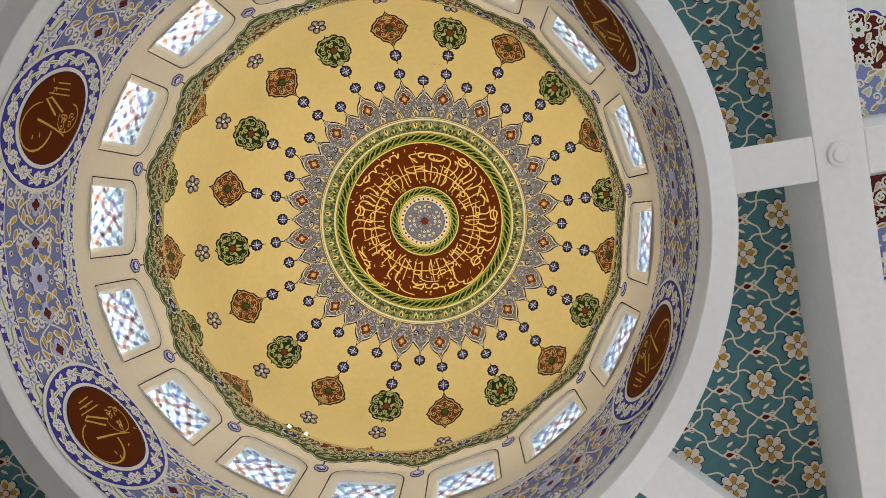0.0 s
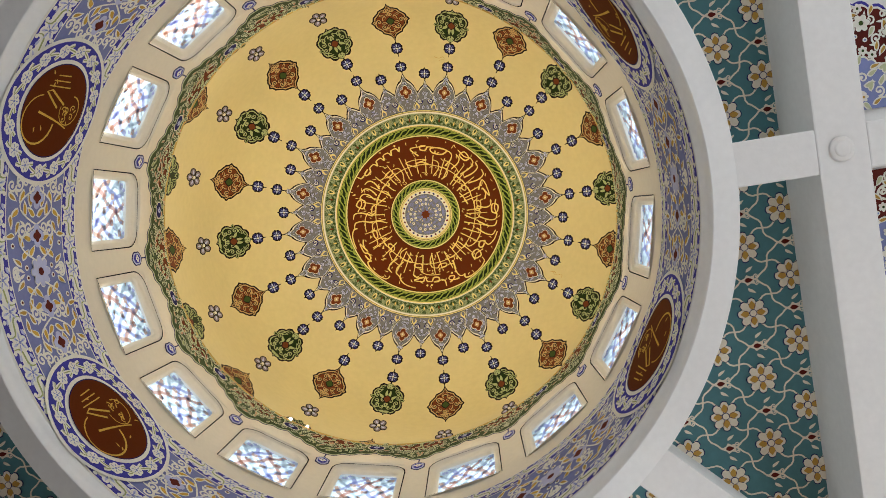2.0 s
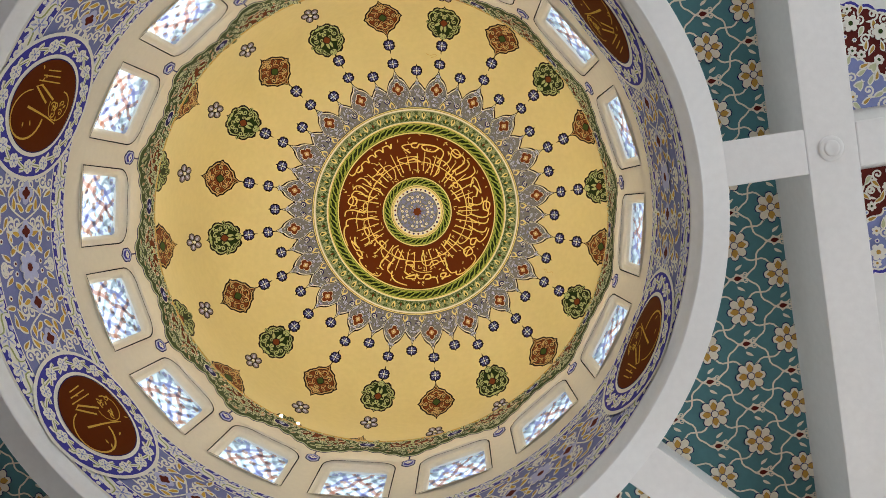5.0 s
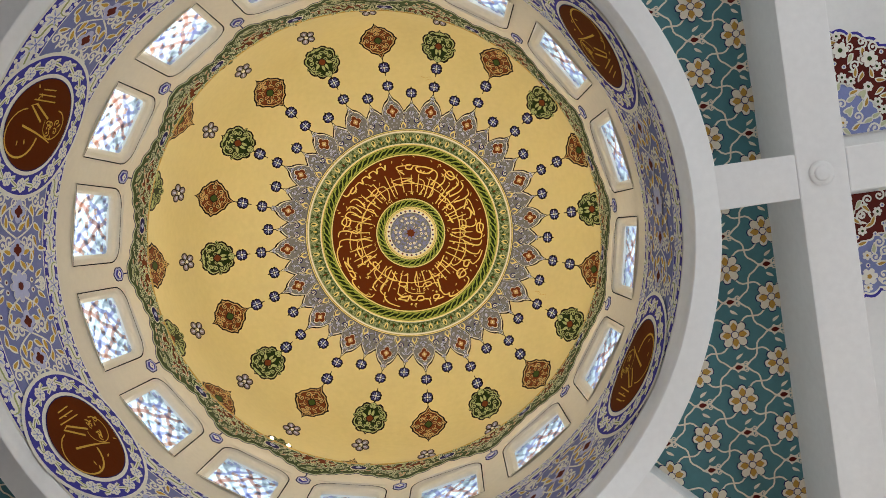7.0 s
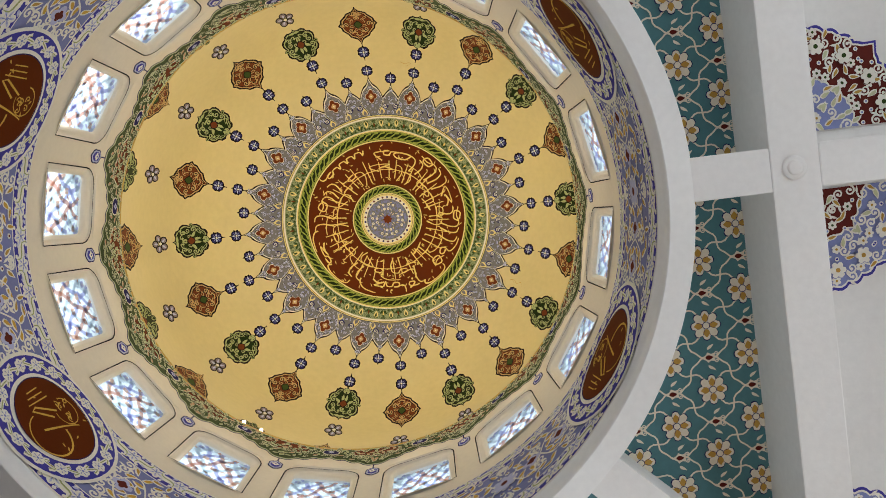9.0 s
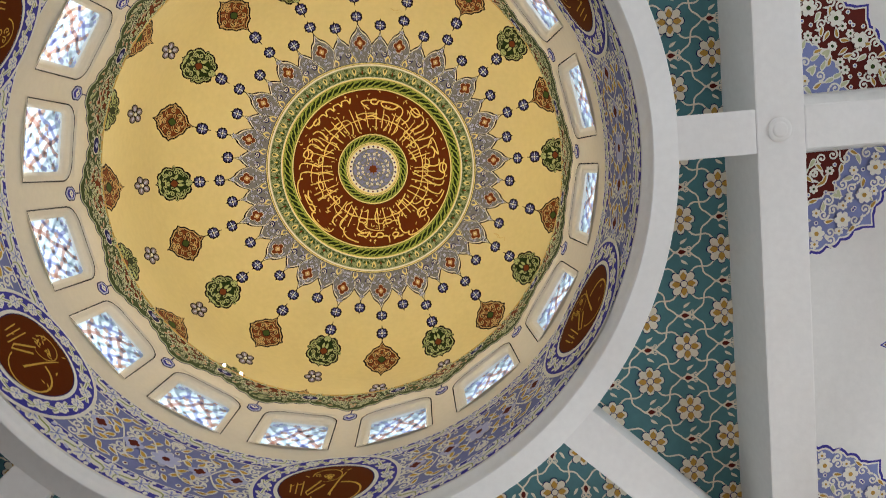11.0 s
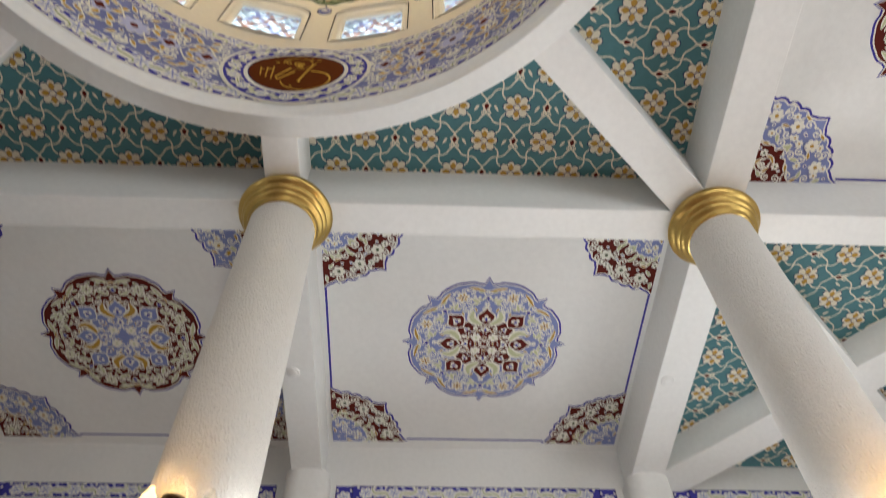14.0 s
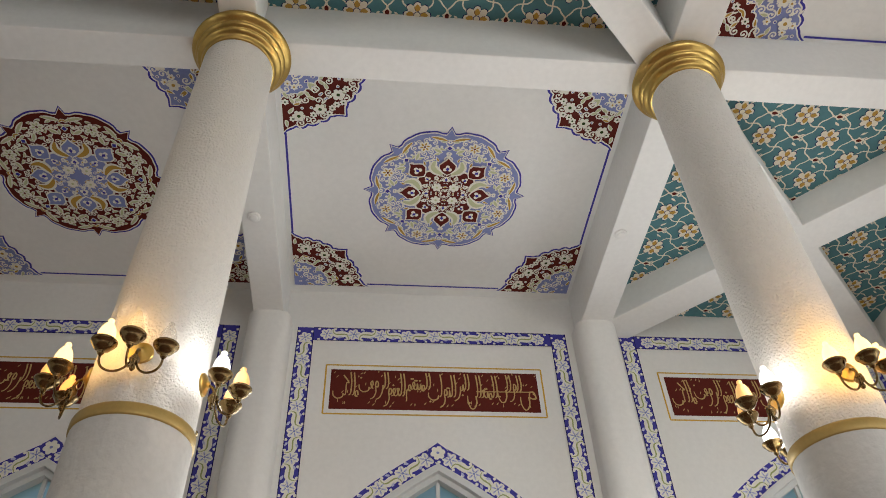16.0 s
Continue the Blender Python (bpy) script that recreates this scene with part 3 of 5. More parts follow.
def rosette(P, R, outer, inner, po, pi_, seed):
    rng = random.Random(seed)
    P.star(0j, cusped(R), "ultra", 0, 1)
    P.star(0j, cusped(R * 0.978), "white", 1, 1)
    P.star(0j, cusped(R * 0.962), outer, 2, 1)
    # small scrolls between the flowers
    wedge = lambda p: 0.5 < math.degrees(math.atan2(p.imag, p.real)) < 22.0
    for p in scatter(rng, lambda p: wedge(p) and 0.50 * R < abs(p) < 0.84 * R, (0, R, 0, R * 0.45), 0.062 * R):
        state = rng.getstate()
        for k in range(8):
            for flip in (False, True):
                rng.setstate(state)
                P.put(polar(1, 45 * k), 0, flip)
                motif(P, rng, p, 0.056 * R, ("curl", "curl", "leaf", "leaf2"), 3, po)
    P.put()
    for k in range(8):
        a = 45 * k
        # paired leaves along the rim and a flower between two cusps
        for sg in (1, -1):
            arc = [polar(R * (0.80 + 0.075 * t), a + sg * (2 + 13 * t)) for t in [i / 6 for i in range(7)]]
            P.blade(arc, 0.062 * R, "white", 4)
            P.blade(arc, 0.030 * R, "ochre" if outer == "peri" else "pale", 5)
            c = polar(0.665 * R, a + sg * 11.5)
            P.blade([c + polar(0.06 * R * t, a + sg * 60) for t in (-1, -0.5, 0, 0.5, 1)], 0.062 * R, "white", 4)
            P.blade([c + polar(0.05 * R * t, a + sg * 60) for t in (-1, -0.5, 0, 0.5, 1)], 0.034 * R, "pale", 5)
            for j in (-24, 0, 24):
                P.disc(c + polar(0.07 * R, a + sg * 15 + j * 2), 0.019 * R, "white", 4, 7)
        c = polar(0.765 * R, a + 22.5)
        P.bloom(c, 0.084 * R, 6, "white", "maroon", 6, outer, a, 0.3, 0.18)
        for j in range(6):
            P.leaf(c + polar(0.018 * R, a + 60 * j), a + 60 * j, 0.045 * R, 0.022 * R, "ochre" if outer == "peri" else "pale", 8)
        c = polar(0.70 * R, a)
        P.star(c, [c + polar(0.042 * R, a + 90 * i) for i in range(4)], "white", 6)
        P.star(c, [c + polar(0.030 * R, a + 90 * i) for i in range(4)], "ultra", 7)
    # middle: a square field with petals on its sides and corners
    for k, col, l in ((0.335, "white", 5), (0.315, inner, 6)):
        P.star(0j, [polar(R * k * (1.0 + 0.30 * abs(math.sin(math.radians(2 * a))) ** 1.5), a) for a in range(0, 360, 6)], col, l)
    for p in scatter(rng, lambda p: 0.5 < math.degrees(math.atan2(p.imag, p.real)) < 44 and 0.05 * R < abs(p) < 0.30 * R, (0, R * 0.4, 0, R * 0.3), 0.045 * R):
        state = rng.getstate()
        for k in range(4):
            for flip in (False, True):
                rng.setstate(state)
                P.put(polar(1, 90 * k), 0, flip)
                motif(P, rng, p, 0.038 * R, ("curl", "leaf", "dot"), 7, pi_)
    P.put()
    for k in range(4):
        a = 90 * k
        for sg in (1, -1):                       # pale leaves beside each petal
            arc = rounded_line([polar(0.31 * R, a + sg * 9), polar(0.37 * R, a + sg * 20), polar(0.45 * R, a + sg * 23), polar(0.53 * R, a + sg * 17)], 3)
            P.blade(arc, 0.125 * R, "white", 7)
            P.blade(arc, 0.062 * R, "pale" if outer == "peri" else "ochre", 8)
        petal(P, polar(0.29 * R, a), a, 0.29 * R, 0.22 * R, inner, 9)
        trefoil(P, polar(0.40 * R, a), a, 0.055 * R, 11)
        petal(P, polar(0.37 * R, a + 45), a + 45, 0.29 * R, 0.24 * R, inner, 9)
        trefoil(P, polar(0.50 * R, a + 45), a + 45, 0.055 * R, 11)
        trefoil(P, polar(0.23 * R, a), a, 0.050 * R, 9)
        trefoil(P, polar(0.32 * R, a + 45), a + 45, 0.042 * R, 9)
        P.bloom(polar(0.145 * R, a + 45), 0.066 * R, 6, pi_["flower"], "pale", 9, None, a, 0.3, 0.25)
        for sg in (1, -1):
            P.curl(polar(0.27 * R, a + sg * 24), a, 0.035 * R, 0.020 * R, "white", 9, 1.0, sg)


def corner_piece(P, w, h, outer, inner, po, pi_, seed):
    """A quarter of a rosette in a corner at the origin, reaching w along u and h along v."""
    rng = random.Random(seed)
    def edge(k):
        out = []
        for i in range(41):
            a = 90 * i / 40
            t = abs(((a / 45 + 0.5) % 1.0) - 0.5) * 2
            r = 0.90 + 0.03 * abs(math.sin(2.5 * math.pi * t)) + 0.11 * max(0, 1 - t / 0.22) ** 1.4
            if a < 4 or a > 86:
                r = 1.0 - 0.02 * min(a, 90 - a)
            q = polar(r * k, a)
            out.append(complex(q.real * w, q.imag * h))
        return out
    for k, c, l in ((1.0, "ultra", 0), (0.972, "white", 1), (0.952, outer, 2), (0.52, "white", 3), (0.50, inner, 4)):
        e = edge(k)
        P.faces([0j] + e, [(0, i + 1, i + 2) for i in range(len(e) - 1)], c, l)
    s = (w + h) / 2
    pts = scatter(rng, lambda p: p.imag < p.real and 0.06 < math.hypot(p.real / w, p.imag / h) < 0.86, (0.02 * s, w, 0.02 * s, h), 0.066 * s)
    for p in pts:
        deep = math.hypot(p.real / w, p.imag / h) < 0.5
        state = rng.getstate()
        for flip in (False, True):
            rng.setstate(state)
            P.put(1j if flip else 1, 0, flip)
            motif(P, rng, p, 0.068 * s, ("curl", "leaf", "leaf2", "flower", "dot"), 5, pi_ if deep else po)
        P.put()
    for a in (14, 34, 56, 76):
        q = polar(0.74, a)
        P.bloom(complex(q.real * w, q.imag * h), 0.075 * s, 6, po["flower"], po["heart"], 8, outer)


def painted_bay(ceil, x0, x1, y0, y1, red_outside, seed, w=0.88, h=0.885):
    def face(u, v, h):
        return (u, v, Z_PANEL - h)
    c = complex((x0 + x1) / 2, (y0 + y1) / 2)
    mid, cor = (("maroon", "peri", RED, BLUE), ("peri", "maroon", BLUE, RED)) if red_outside else (("peri", "maroon", BLUE, RED), ("maroon", "peri", RED, BLUE))
    P = Paint()
    sub = Paint()
    rosette(sub, 0.872, *mid, seed)
    sub.v = [(u + c.real, v + c.imag, l) for u, v, l in sub.v]
    sub.emit("rosette", face, ceil, "painted blue, white and dark red rosette")
    for sx, sy in ((1, 1), (1, -1), (-1, 1), (-1, -1)):
        q = Paint()
        corner_piece(q, w, h, *cor, seed + 7)
        ox, oy = (x0 if sx > 0 else x1), (y0 if sy > 0 else y1)
        q.v = [(ox + sx * u, oy + sy * v, l) for u, v, l in q.v]
        q.emit("corner_ornament", face, ceil, "painted cusped corner ornament")
    P.stroke([complex(x0 + w - 0.02, y0 + 0.05), complex(x1 - w + 0.02, y0 + 0.05)], 0.022, "ultra", 0)
    P.stroke([complex(x0 + w - 0.02, y1 - 0.04), complex(x1 - w + 0.02, y1 - 0.04)], 0.022, "ultra", 0)
    P.stroke([complex(x0 + 0.015, y0 + h - 0.02), complex(x0 + 0.015, y1 - h + 0.02)], 0.022, "ultra", 0)
    P.stroke([complex(x1 - 0.015, y0 + h - 0.02), complex(x1 - 0.015, y1 - h + 0.02)], 0.022, "ultra", 0)
    P.emit("border_line", face, ceil, "thin painted blue border line")


painted_bay(CEIL[2, 3], -0.875, 2.448, 3.825, 6.925, False, 11)
painted_bay(CEIL[1, 3], -4.65, -1.32, 3.82, 6.92, True, 23)
painted_bay(CEIL[3, 2], 3.0, 6.1, 0.05, 3.335, True, 31, 0.93, 0.92)
painted_bay(CEIL[3, 1], 3.0, 6.1, -3.60, -0.42, False, 43, 0.93, 0.92)


# --- teal panels with their net of vines ---
def teal_flower(P, c, r=0.118):
    P.bloom(c, r, 8, "ivory", "white", 2, "navy", 0, 0.26)
    for k in range(4):
        P.leaf(c + polar(r * 0.24, 90 * k), 90 * k, r * 0.60, r * 0.46, "ochre", 4)
        a = 90 * k + 45
        P.stroke([c + polar(r * 0.2, a - 24), c + polar(r * 0.72, a - 24)], r * 0.03, "navy", 4)
        P.stroke([c + polar(r * 0.2, a + 24), c + polar(r * 0.72, a + 24)], r * 0.03, "navy", 4)
    P.disc(c, r * 0.27, "navy", 5, 10)
    P.disc(c, r * 0.22, "ivory", 6, 10)


def teal_bud(P, c):
    s = 0.062
    P.star(c, [c + complex(s * x, s * y) for x, y in ((-1.15, 0), (-0.45, 0.35), (-0.2, 0.7), (0.25, 0.45), (0.8, 0.55), (0.7, 0), (0.8, -0.55), (0.25, -0.45), (-0.2, -0.7), (-0.45, -0.35))], "ivory", 3)
    P.leaf(c - 0.55 * s, 0, 1.1 * s, 0.62 * s, "maroon", 4)
    for k in (1, -1):
        P.leaf(c + complex(-0.2 * s, k * 1.0 * s), k * 55, 1.15 * s, 0.42 * s, "ivory", 3, -0.3 * k)
        P.curl(c + complex(1.0 * s, k * 0.42 * s), 180, 0.3 * s, 0.16 * s, "ivory", 3, 0.9, -k)


def teal_net(P, inside, c0, pu, pv, nu, nv):
    """Flowers and buds chequerwise at steps of pu and pv, joined by waving vines."""
    for i in range(-nu, nu + 1):
        for j in range(-nv, nv + 1):
            c = c0 + complex(i * pu, j * pv)
            if not inside(c):
                continue
            if (i + j) % 2 == 0:
                teal_flower(P, c)
            else:
                teal_bud(P, c)
            for sj in (1, -1):
                e = complex(pu, sj * pv)
                side = e / abs(e) * 1j
                bow = (1 if (i + j) % 2 == 0 else -1) * sj
                pts = [c + e * t + side * bow * (0.042 * math.sin(2 * math.pi * t) + 0.010 * math.sin(6 * math.pi * t)) for t in [k / 14 for k in range(15)]]
                P.stroke(pts, 0.014, "ivory", 1)


def ceiling_face(u, v, h):
    return (u, v, Z_PANEL - h)


def ceiling_face_turned(u, v, h):
    return (v, u, Z_PANEL - h)


def front_face(u, v, h):
    return (v, u, Z_PANEL - h)


def in_square(x, y):
    return X_W < x < X_E + 0.02 and Y_S < y < Y_N + 0.02 and math.hypot(x - AX, y - AY) > R_OUT - 0.2


def on_sheet(x, y):
    return X_W < x < X_E and Y_S < y < Y_N and math.hypot(x - AX, y - AY) > 2.79


PANELS = (
    (lambda p: in_square(p.imag, p.real) and p.imag > AX and p.real - AY > p.imag - AX, 2.998 + 0.094j, True),
    (lambda p: in_square(p.imag, p.real) and p.imag <= AX and p.real - AY > -(p.imag - AX), 2.998 - 2.80j, True),
    (lambda p: in_square(p.real, p.imag) and p.real > 0 and p.imag >= AY and p.imag - AY < p.real - AX, 2.062 + 1.021j, False),
    (lambda p: in_square(p.real, p.imag) and p.real > 0 and p.imag < AY and AY - p.imag < p.real - AX, 2.062 - 1.594j, False),
)
# the two western panels, of which a corner shows
PANELS += (
    (lambda p: in_square(p.real, p.imag) and p.real < AX and p.imag >= AY and p.imag - AY < AX - p.real, -4.127 + 1.525j, False),
)
for test, c0, swap in PANELS:
    P = Paint()
    teal_net(P, test, c0, 0.324, 0.2624, 26, 26)
    P.keep((lambda p: on_sheet(p.imag, p.real)) if swap else (lambda p: on_sheet(p.real, p.imag)))
    P.emit("vine_pattern", front_face if swap else ceiling_face, TEAL_SHEET, "painted net of vines with white and ochre flowers")
P = Paint()
teal_net(P, lambda p: X_E < p.real < WALL_E and Y_N < p.imag < WALL_N, 3.187 + 5.321j, 0.329, 0.2665, 16, 16)
P.keep(lambda p: X_E < p.real < WALL_E and Y_N < p.imag < WALL_N)
P.emit("vine_pattern", lambda u, v, h: (u, v, Z_CORNER - h), CEIL[3, 3], "painted net of vines with white and ochre flowers")


# --- blue floral border along a path ---
def floral_border(P, path, length, width, pitch, layer=1, base=True, closed=False):
    """path(s, t): the point s along and t across."""
    n = max(2, int(length / 0.12))
    if base:
        edge = [path(length * i / n, -width / 2) for i in range(n + 1)] + [path(length * i / n, width / 2) for i in range(n + 1)]
        P.faces(edge, [(i, i + 1, n + 2 + i, n + 1 + i) for i in range(n)], "ultra", layer - 1)
    count = max(1, round(length / pitch))
    step = length / count
    for k in range(count):
        s = (k + 0.5) * step
        c = path(s, 0)
        d = path(s + 0.01, 0) - path(s - 0.01, 0)
        deg = math.degrees(math.atan2(d.imag, d.real))
        r = width * 0.45
        for i in range(6):
            a = deg + 15 + 60 * i
            P.disc(c + polar(r * 0.63, a), r * 0.365, "white", layer, 8)
            P.leaf(c + polar(r * 0.22, a), a, r * 0.66, r * 0.22, "lilac", layer + 1)
            P.stroke([c + polar(r * 0.2, a), c + polar(r * 0.5, a)], r * 0.09, "peri", layer + 2)
        P.disc(c, r * 0.36, "white", layer, 8)
        P.disc(c, r * 0.17, "peri", layer + 3, 6)
        for sg in (1, -1):
            P.disc(path(s + 0.30 * step, sg * width * 0.41), width * 0.095, "white", layer, 7)
            P.disc(path(s - 0.30 * step, sg * width * 0.41), width * 0.095, "white", layer, 7)
        s2 = s + step / 2
        if k < count - 1 or closed:
            flip = 1 if k % 2 else -1
            A, B = path(s2 - 0.30 * step, -flip * width * 0.42), path(s2 + 0.30 * step, flip * width * 0.42)
            e = B - A
            bow = e * 1j * 0.17 * flip
            pts = [A + e * t + bow * math.sin(2 * math.pi * t) for t in [i / 8 for i in range(9)]]
            P.blade(pts, width * 0.50, "white", layer)
            P.blade(pts, width * 0.09, "sage", layer + 1)
            for sg in (1, -1):                   # a small side leaf on either flank
                q = path(s2 + sg * 0.10 * step, -flip * sg * width * 0.30)
                P.leaf(q, deg + (30 if sg * flip > 0 else 150), width * 0.30, width * 0.14, "lilac", layer)


def line_path(a, b):
    d = (b - a) / abs(b - a)
    return (lambda s, t: a + d * s + d * 1j * t), abs(b - a)


# --- writing: brush strokes of the joined letters, read from right to left ---
STEM = ((0.05, 1.0), (0.0, 0.55), (0.02, 0.08), (0.10, 0.0))
BOWL = ((0.0, 0.05), (-0.02, -0.14), (0.08, -0.31), (0.23, -0.33), (0.35, -0.17), (0.37, 0.05))
DISH = ((0.0, 0.05), (0.05, -0.06), (0.25, -0.10), (0.42, -0.02), (0.45, 0.12))
TOOTH = ((0.0, 0.0), (0.03, 0.18), (0.06, 0.02), (0.14, 0.0))
TAIL = ((0.0, 0.12), (0.02, -0.06), (0.12, -0.24), (0.29, -0.32))
WAW = ((0.10, 0.06), (0.02, 0.06), (0.0, 0.17), (0.08, 0.23), (0.12, 0.10), (0.10, -0.10), (0.20, -0.26), (0.34, -0.31))
HOOK = ((0.0, 0.30), (0.09, 0.15), (0.12, 0.02), (0.0, -0.01))
RING = ((0.0, 0.0), (0.04, 0.13), (0.12, 0.10), (0.11, -0.03), (0.03, -0.03), (0.16, 0.0))
DROP = ((0.0, 0.0), (0.05, -0.08), (0.05, -0.36))
EYE = ((0.0, 0.0), (0.10, 0.21), (0.01, 0.21), (0.09, 0.04), (0.18, 0.0))
HEAD = ((0.0, 0.0), (0.05, 0.05), (0.10, 0.17), (0.03, 0.23), (0.0, 0.13), (0.07, 0.03), (0.16, 0.0))
OVAL = ((0.0, 0.0), (0.08, 0.19), (0.24, 0.20), (0.29, 0.06), (0.15, -0.01), (0.02, 0.0), (0.34, 0.0))
KNOT = ((0.0, 0.0), (0.04, 0.22), (0.16, 0.17), (0.12, -0.07), (0.02, 0.03), (0.10, 0.11), (0.22, 0.0))
ARM = ((0.26, 0.88), (0.02, 0.56), (0.12, 0.36), (0.14, 0.04), (0.24, 0.0))
WEDGE = ((0.0, 0.22), (0.10, 0.12), (0.20, 0.16), (0.04, 0.02), (0.20, 0.0))
ENDS = "ادروؤ"                                   # letters that join nothing after them
LETTERS = {"ا": (STEM,), "ل": (STEM,), "ب": (TOOTH,), "ت": (TOOTH,), "ن": (TOOTH,), "ي": (TOOTH,), "ر": (TAIL,), "و": (WAW,), "ؤ": (WAW,), "د": (HOOK,), "م": (RING,),
           "ع": (EYE,), "ف": (HEAD,), "ق": (HEAD,), "ط": (OVAL,), "ص": (OVAL,), "ه": (KNOT,), "ك": (ARM,), "ح": (WEDGE,), "س": (TOOTH, TOOTH, TOOTH)}
LAST = {"ل": (BOWL,), "ن": (BOWL,), "ي": (BOWL,), "ق": (BOWL,), "ص": (BOWL,), "س": (BOWL,), "ع": (BOWL,), "ح": (BOWL,), "ب": (DISH,), "ت": (DISH,), "ف": (DISH,), "ك": (DISH,), "م": (DROP,)}
DOTS = {"ب": (1, -0.16), "ت": (2, 0.30), "ن": (1, 0.30), "ي": (2, -0.18), "ف": (1, 0.36), "ق": (2, 0.36)}


def written(text, body):
    """Strokes and dots in a box one wide (from the right) and one high, words stepped up and down."""
    x, lines, dots = 0.0, [], []
    for w, word in enumerate(text.split(" ")):
        up = 0.30 if w % 2 else 0.0
        tall = 0.74 if w % 2 else 1.0
        for i, ch in enumerate(word):
            end = i == len(word) - 1
            pieces = LETTERS[ch] + (LAST.get(ch, ()) if end else ())
            if end and ch in "بتني":
                pieces = LAST[ch]
            for pts in pieces:
                lines.append(rounded_line([complex(x + u, up + (v * tall if v > 0.4 else v * body)) for u, v in pts]))
                x += max(0.10, pts[-1][0]) * (0.55 if pts in (TAIL, WAW) else 1.0)
            if ch in DOTS:
                n, h = DOTS[ch]
                dots += [complex(x - 0.08 + 0.07 * j, up + h * 1.3) for j in range(n)]
            if ch in ENDS:
                x += 0.045
        x += -0.10 if w % 2 == 0 else 0.02
    wide = max(p.real for l in lines for p in l)
    low = min(p.imag for l in lines for p in l)
    high = max(p.imag for l in lines for p in l)
    fit = lambda p: complex(p.real / wide, (p.imag - low) / (high - low))
    return [[fit(p) for p in l] for l in lines], [fit(p) for p in dots]


# --- north wall: border frames, writing panels and arch borders ---
def wall_face(u, v, h):
    return (u, WALL_N - h, v)


WRITING_WALL = written("طن الوالي المتعالي البر التواب المنتقم العفو الرؤف مالك", 1.45)
for n_, c in enumerate(BAYS_N[1:]):
    P = Paint()
    x0, x1, top, bw = c - 1.576, c + 1.576, 7.13, 0.185
    for a, b in ((complex(x0 + bw / 2, 1.0), complex(x0 + bw / 2, top)), (complex(x1 - bw / 2, top), complex(x1 - bw / 2, 1.0)), (complex(x0 + bw, top - bw / 2), complex(x1 - bw, top - bw / 2))):
        path, L = line_path(a, b)
        floral_border(P, path, L, bw, 0.30)
        for sg in (1, -1):
            P.stroke([path(0, sg * bw * 0.49), path(L, sg * bw * 0.49)], 0.008, "navy", 2)
    P.emit("frame_border", wall_face, NORTH, "painted blue and white floral border frame")
    P = Paint()
    e = arch_edge(0.1)
    pts = [complex(c - x, z) for x, z in e[::-1]] + [complex(c + x, z) for x, z in e[1:]]
    half = len(e) - 1
    for lay_, seq in ((1, pts[1:half + 1]), (5, pts[half:-1][::-1])):
        acc = [0.0]
        for p, q in zip(seq, seq[1:]):
            acc.append(acc[-1] + abs(q - p))
        def path(s, t, seq=seq, acc=acc):
            k = max(0, min(len(seq) - 2, int(np.searchsorted(acc, s)) - 1))
            d = (seq[k + 1] - seq[k]) / abs(seq[k + 1] - seq[k])
            return seq[k] + d * (s - acc[k]) + d * 1j * t
        floral_border(P, path, acc[-1], 0.19, 0.30, lay_)
    top = complex(c, e[0][1])
    P.star(top, [top + complex(0, 0.12), top + complex(-0.10, 0.04), top + complex(-0.10, -0.04), top + complex(0, -0.09), top + complex(0.10, -0.04), top + complex(0.10, 0.04)], "ultra", 9)
    P.bloom(top, 0.080, 6, "white", "peri", 10, None, 15, 0.25, 0.20)
    P.emit("arch_border", wall_face, NORTH, "painted blue and white floral border round the arch")
    P = Paint()
    P.rect(c - 1.154, c + 1.154, 6.036, 6.548, "maroon", 0)
    for a, b in ((complex(c - 1.213, 5.977), complex(c + 1.213, 5.977)), (complex(c + 1.213, 5.977), complex(c + 1.213, 6.607)), (complex(c + 1.213, 6.607), complex(c - 1.213, 6.607)), (complex(c - 1.213, 6.607), complex(c - 1.213, 5.977))):
        P.stroke([a, b], 0.018, "gold", 0)
    P.emit("writing_panel", wall_face, NORTH, "dark red writing panel in a thin gold frame")
    P = Paint()
    lines, dots = WRITING_WALL
    at_ = lambda p: complex(c + 1.12 - 2.24 * p.real, 6.065 + 0.455 * p.imag)
    for l in lines:
        P.stroke([at_(p) for p in l], 0.017, "tan", 1, 0.3)
    for p in dots:
        q = at_(p)
        P.star(q, [q + 0.014, q + 0.014j, q - 0.014, q - 0.014j], "tan", 1)
    rng = random.Random(n_)
    for k in range(84):                                  # vowel marks
        q = complex(c - 1.12 + 2.24 * (k + rng.uniform(-0.3, 0.3)) / 83, rng.choice((rng.uniform(6.065, 6.135), rng.uniform(6.415, 6.515), rng.uniform(6.235, 6.385))))
        P.leaf(q, rng.choice((35, 40, 75)), 0.04, 0.011, "tan", 1, 0.2)
    P.stroke([complex(c + 0.45, 6.29), complex(c + 1.1, 6.297)], 0.012, "tan", 1)
    P.emit("writing", wall_face, NORTH, "gold painted writing")


# --- drum: blue bands, arabesque fields and six round medallions ---
def drum_face(u, v, h):
    a = u / R_DRUM
    return (drum_axis(v) + (R_DRUM - h) * math.cos(a), AY + (R_DRUM - h) * math.sin(a), v)


